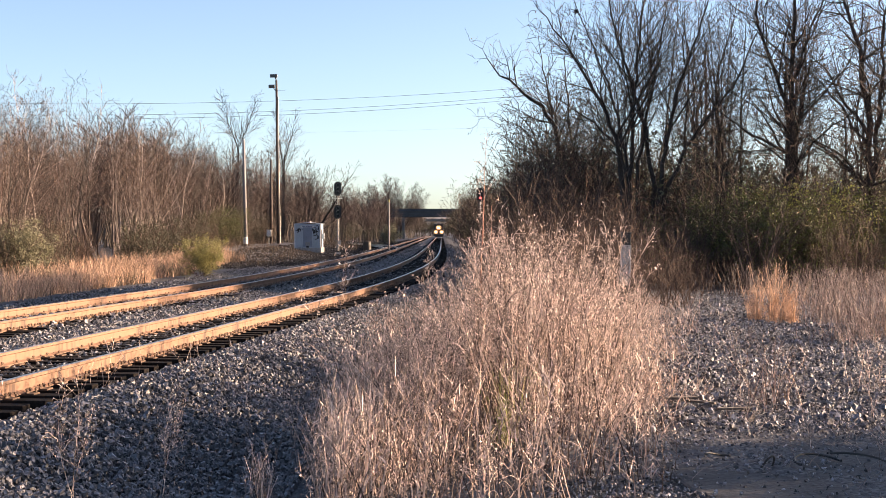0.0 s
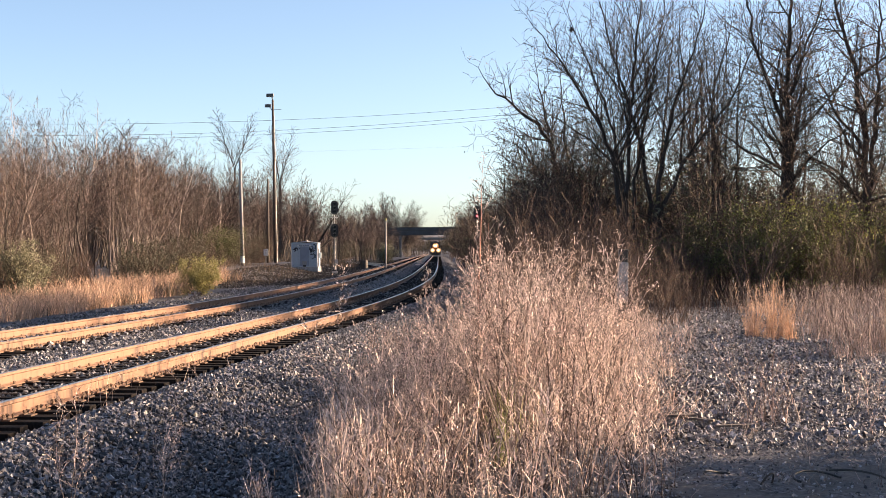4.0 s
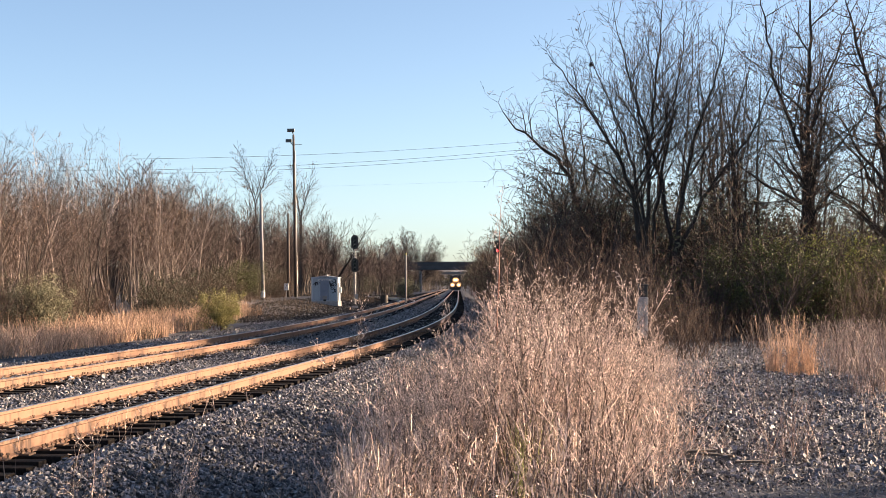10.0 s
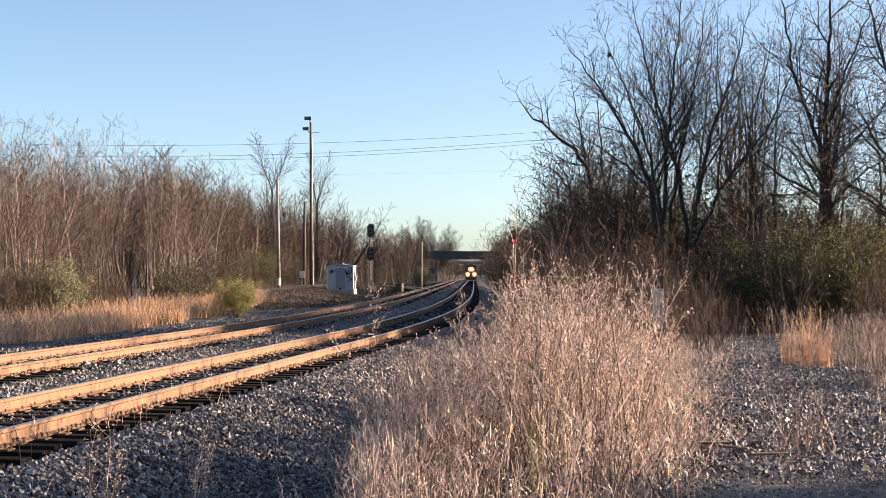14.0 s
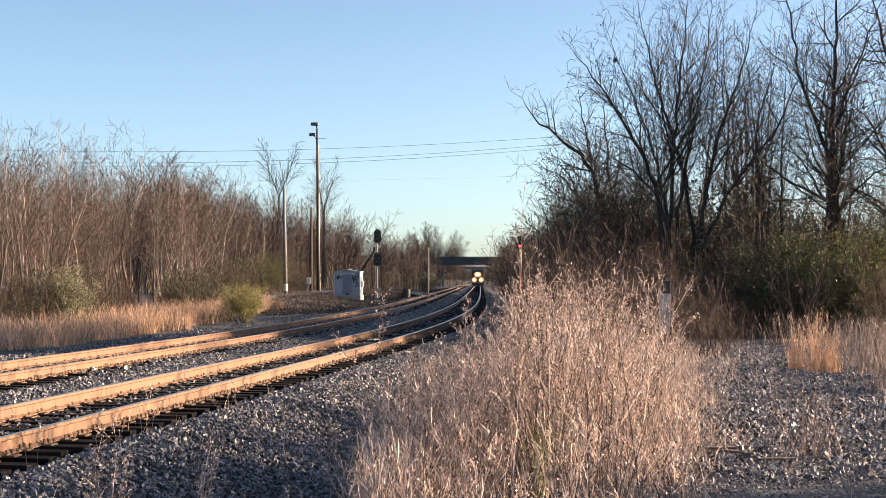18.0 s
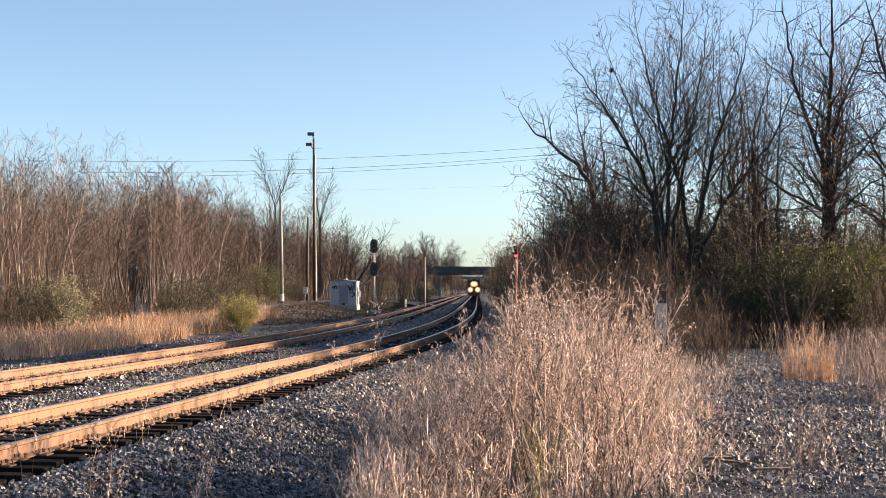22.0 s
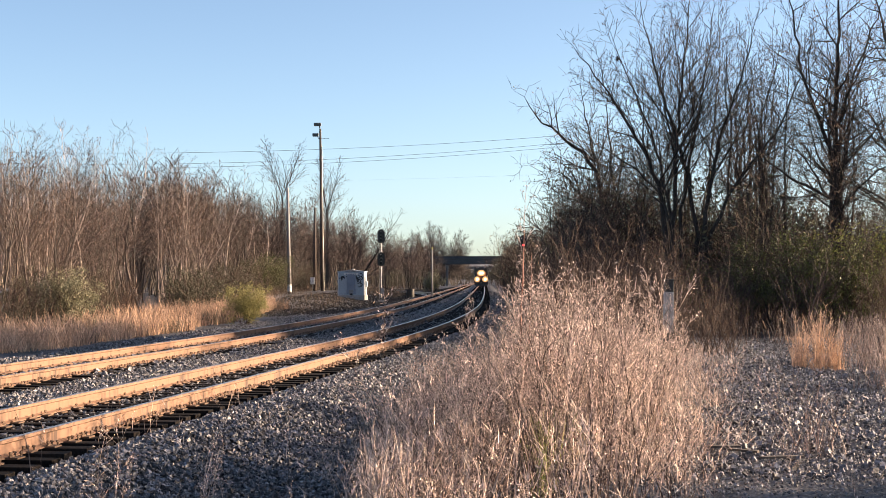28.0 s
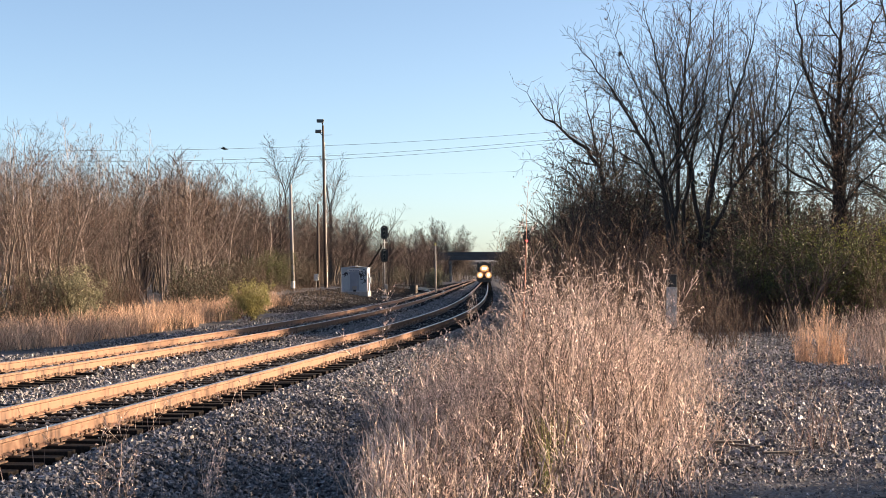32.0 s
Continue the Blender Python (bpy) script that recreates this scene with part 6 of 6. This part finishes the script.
stones("ballast", scatter(9000, 60, 220, -8.0, 4.0, g, 1.2), 0.08, "stone", "grey stone ballast farther along the tracks", 96, 0.05)
y = g.uniform(92, 185, 12000)
stones("cinders", np.column_stack([track_x(y) - SPACING - g.uniform(1.8, 11.5, 12000), y]), 0.08, "cinder", "dark cinders on the ground about the hut", 98, 0.1)
y = g.uniform(185, 330, 9000)
stones("cinders", np.column_stack([track_x(y) - SPACING - g.uniform(1.8, 28, 9000), y]), 0.2, "cinder", "dark cinders beside the siding", 99, 0.1)
y = 9.2 + 34 * g.random(92000) ** 1.5
x = g.uniform(1.6, 13, 92000) * np.clip(y / 28, 0.55, 1)
keep = (~((x > 2.1) & (y < 11.9 + 1.2 * wave(x, y, 0.45, 0.5))) | (g.random(92000) < 0.25)) & (g.random(92000) < 0.55 + 0.45 * smooth(12.5, 15, y))
x, y = x[keep], y[keep]
close = y < 18
stones("yard_gravel", np.column_stack([x, y])[close], 0.031, "pale_stone", "pale crushed stone over the front of the yard", 97, 0.1, (OCT, OCT_F))
stones("yard_gravel", np.column_stack([x, y])[~close], 0.041, "pale_stone", "pale crushed stone over the back of the yard", 100, 0.1, (OCT, OCT_F))

x, y = g.uniform(2.0, 12, 6000), 12.9 + 26 * g.random(6000) ** 1.1
stones("yard_gravel", np.column_stack([x * np.clip(y / 26, 0.55, 1), y]), 0.047, "pale_stone", "larger lumps of crushed stone on the yard", 101, 0.2)


# ---- what lies on the yard ----
def board(x, y, rz, length, width, label, z=0.04, tilt=0.0):
    m = Matrix.Translation((x, y, float(land(x, y)) + z)) @ Matrix.Rotation(radians(rz), 4, "Z") @ Matrix.Rotation(radians(tilt), 4, "Y")
    bm = box(BM(), 0, 0, 0, length, width, 0.022, 0.004)
    ob = part("board", bm, "board", None)
    ob.matrix_basis = m
    tagged(ob, label, "board", "boards")


board(3.3, 14.3, 8, 0.44, 0.07, "weathered grey board lying on gravel")
board(3.02, 14.75, -30, 0.3, 0.06, "broken weathered board lying on gravel", 0.05, 2)
board(2.9, 15.2, 4, 0.35, 0.1, "short weathered board half hidden by grass")


def slab():
    z = float(land(4.2, 11.4))
    bm = box(BM(), 0, 0, 0, 6.8, 4.2, 0.16, 0.03)
    ob = part("concrete_slab", bm, "dust_shade", None)
    ob.matrix_basis = pose(5.4, 9.95, z - 0.07, 0, 0.0, 3)
    tagged(ob, "worn dusty concrete slab on the yard, shade put into its colour", "slab")
    root = thing("iron_loop", pose(2.72, 10.97, z), "bent dark iron loop sticking out of the ground", "scrap iron")
    a = np.linspace(0, np.pi, 14)
    p = np.stack([0.05 * np.cos(a) + 0.06 * np.sin(a), 0.03 * np.cos(a), 0.11 * np.sin(a) - 0.01], 1)
    under("rod", fast_mesh("rod", *hose(p, 0.008, 8), "iron"), root)
    for x, y, rz, r, span in ((3.2, 11.1, 20, 0.17, 3.6), (3.42, 11.0, -35, 0.24, 2.4), (2.5, 11.25, 70, 0.2, 2.0)):
        root = thing("old_cable", pose(x, y, z + 0.02, 0, 0, rz), "dark curled piece of old cable on the dusty slab", "cable", "cables")
        a = np.linspace(0, span, 18)
        p = np.stack([r * np.cos(a) * (1 + 0.15 * a), r * np.sin(a) * 0.8, 0.012 + 0.05 * np.sin(a * 0.8) ** 2], 1)
        under("strand", fast_mesh("strand", *hose(p, 0.009, 8), "black_paint"), root)
    for x, y, k, h in ((3.5, 10.7, 0, 0.34), (3.72, 10.9, 0, 0.42), (3.35, 11.9, 2, 0.3), (4.3, 13.4, 1, 0.5), (5.0, 16.2, 3, 0.6), (3.0, 12.6, 4, 0.3)):
        place(forbs[k], x, y, x * 5, h)


slab()


def nest():
    near = Vector((5.93, 49.9, 9.3))
    foot = vase_tree.matrix_basis
    spot = min((foot @ v.co for ob in vase_tree.children if ob.name.startswith("trunk") for v in ob.data.vertices), key=lambda p: (p - near).length)
    root = thing("bird_nest", pose(spot.x, spot.y, spot.z + 0.03, 0, 0, 0) @ Matrix.Diagonal((0.6, 0.6, 0.6, 1)), "dark ball-shaped bird nest in bare branches", "nest")
    g = np.random.default_rng(4)
    p = g.normal(0, 0.045, (160, 3))
    d = g.normal(0, 0.05, (160, 3))
    r = np.full(160, 0.006)
    under("twigs", fast_mesh("twigs", *tubes(p - d, p + d, r, r, 3), "bark_dark"), root)


nest()


def bird(label):
    """A small dark bird with spread wings, flying towards +x."""
    root = thing("bird", Matrix(), label, "bird", "birds")
    bm = BM()
    bmesh.ops.create_icosphere(bm, subdivisions=2, radius=0.5, matrix=Matrix.Diagonal((0.24, 0.085, 0.08, 1)))
    bmesh.ops.create_icosphere(bm, subdivisions=2, radius=0.032, matrix=Matrix.Translation((0.125, 0, 0.015)))
    rod(bm, (0.15, 0, 0.012), (0.185, 0, 0.006), 0.01, 0.001, 6)
    part("body", bm, "black_paint", root, smooth=True)
    for s in (-1, 1):
        bm = BM()
        rows = [[bm.verts.new((x, s * y, z)) for x in (f, b)] for y, z, f, b in ((0.02, 0.01, 0.06, -0.05), (0.1, 0.05, 0.07, -0.05), (0.19, 0.06, 0.04, -0.045), (0.25, 0.05, -0.02, -0.05))]
        for a, b in zip(rows, rows[1:]):
            bm.faces.new((a[0], a[1], b[1], b[0]))
        bmesh.ops.solidify(bm, geom=bm.faces[:], thickness=0.008)
        part("wing", bm, "black_paint", root, "spread dark wing")
    part("tail", box(BM(), -0.15, 0, 0.0, 0.11, 0.05, 0.01, 0.003), "black_paint", root)
    return root


BIRD_HIGH, BIRD_LOW = bird("small dark bird gliding high over the wood"), bird("small dark bird swooping over the tracks")


# ---- what moves ----
def motions():
    turn = math.degrees(math.atan(0.029))
    rows = []
    for k in range(17):
        t = 2.0 * k
        y = 455.0 - 4.75 * t
        rows.append((t, pose(float(track_x(y)), y, 0.0, 0, 0, -turn)))
    walk(LOCO, rows)
    walk(BIRD_HIGH, [(4.0 * k, pose(5.66 + 8.76 * (4.0 * k - 11), 80.0, 16.99 - 1.41 * (4.0 * k - 11), 0, 6, 0)) for k in range(9)])
    walk(BIRD_LOW, [(4.0 * k, pose(-9.03 + 15.6 * (4.0 * k - 32), 60.0, 6.86 - 5.3 * (4.0 * k - 32), 0, 14, 0)) for k in range(9)])
    walk(BUS, [(float(k), pose(10.2 - 15.8 * (k - 19), BRIDGE_Y - 1.8, DECK)) for k in range(33)])


motions()
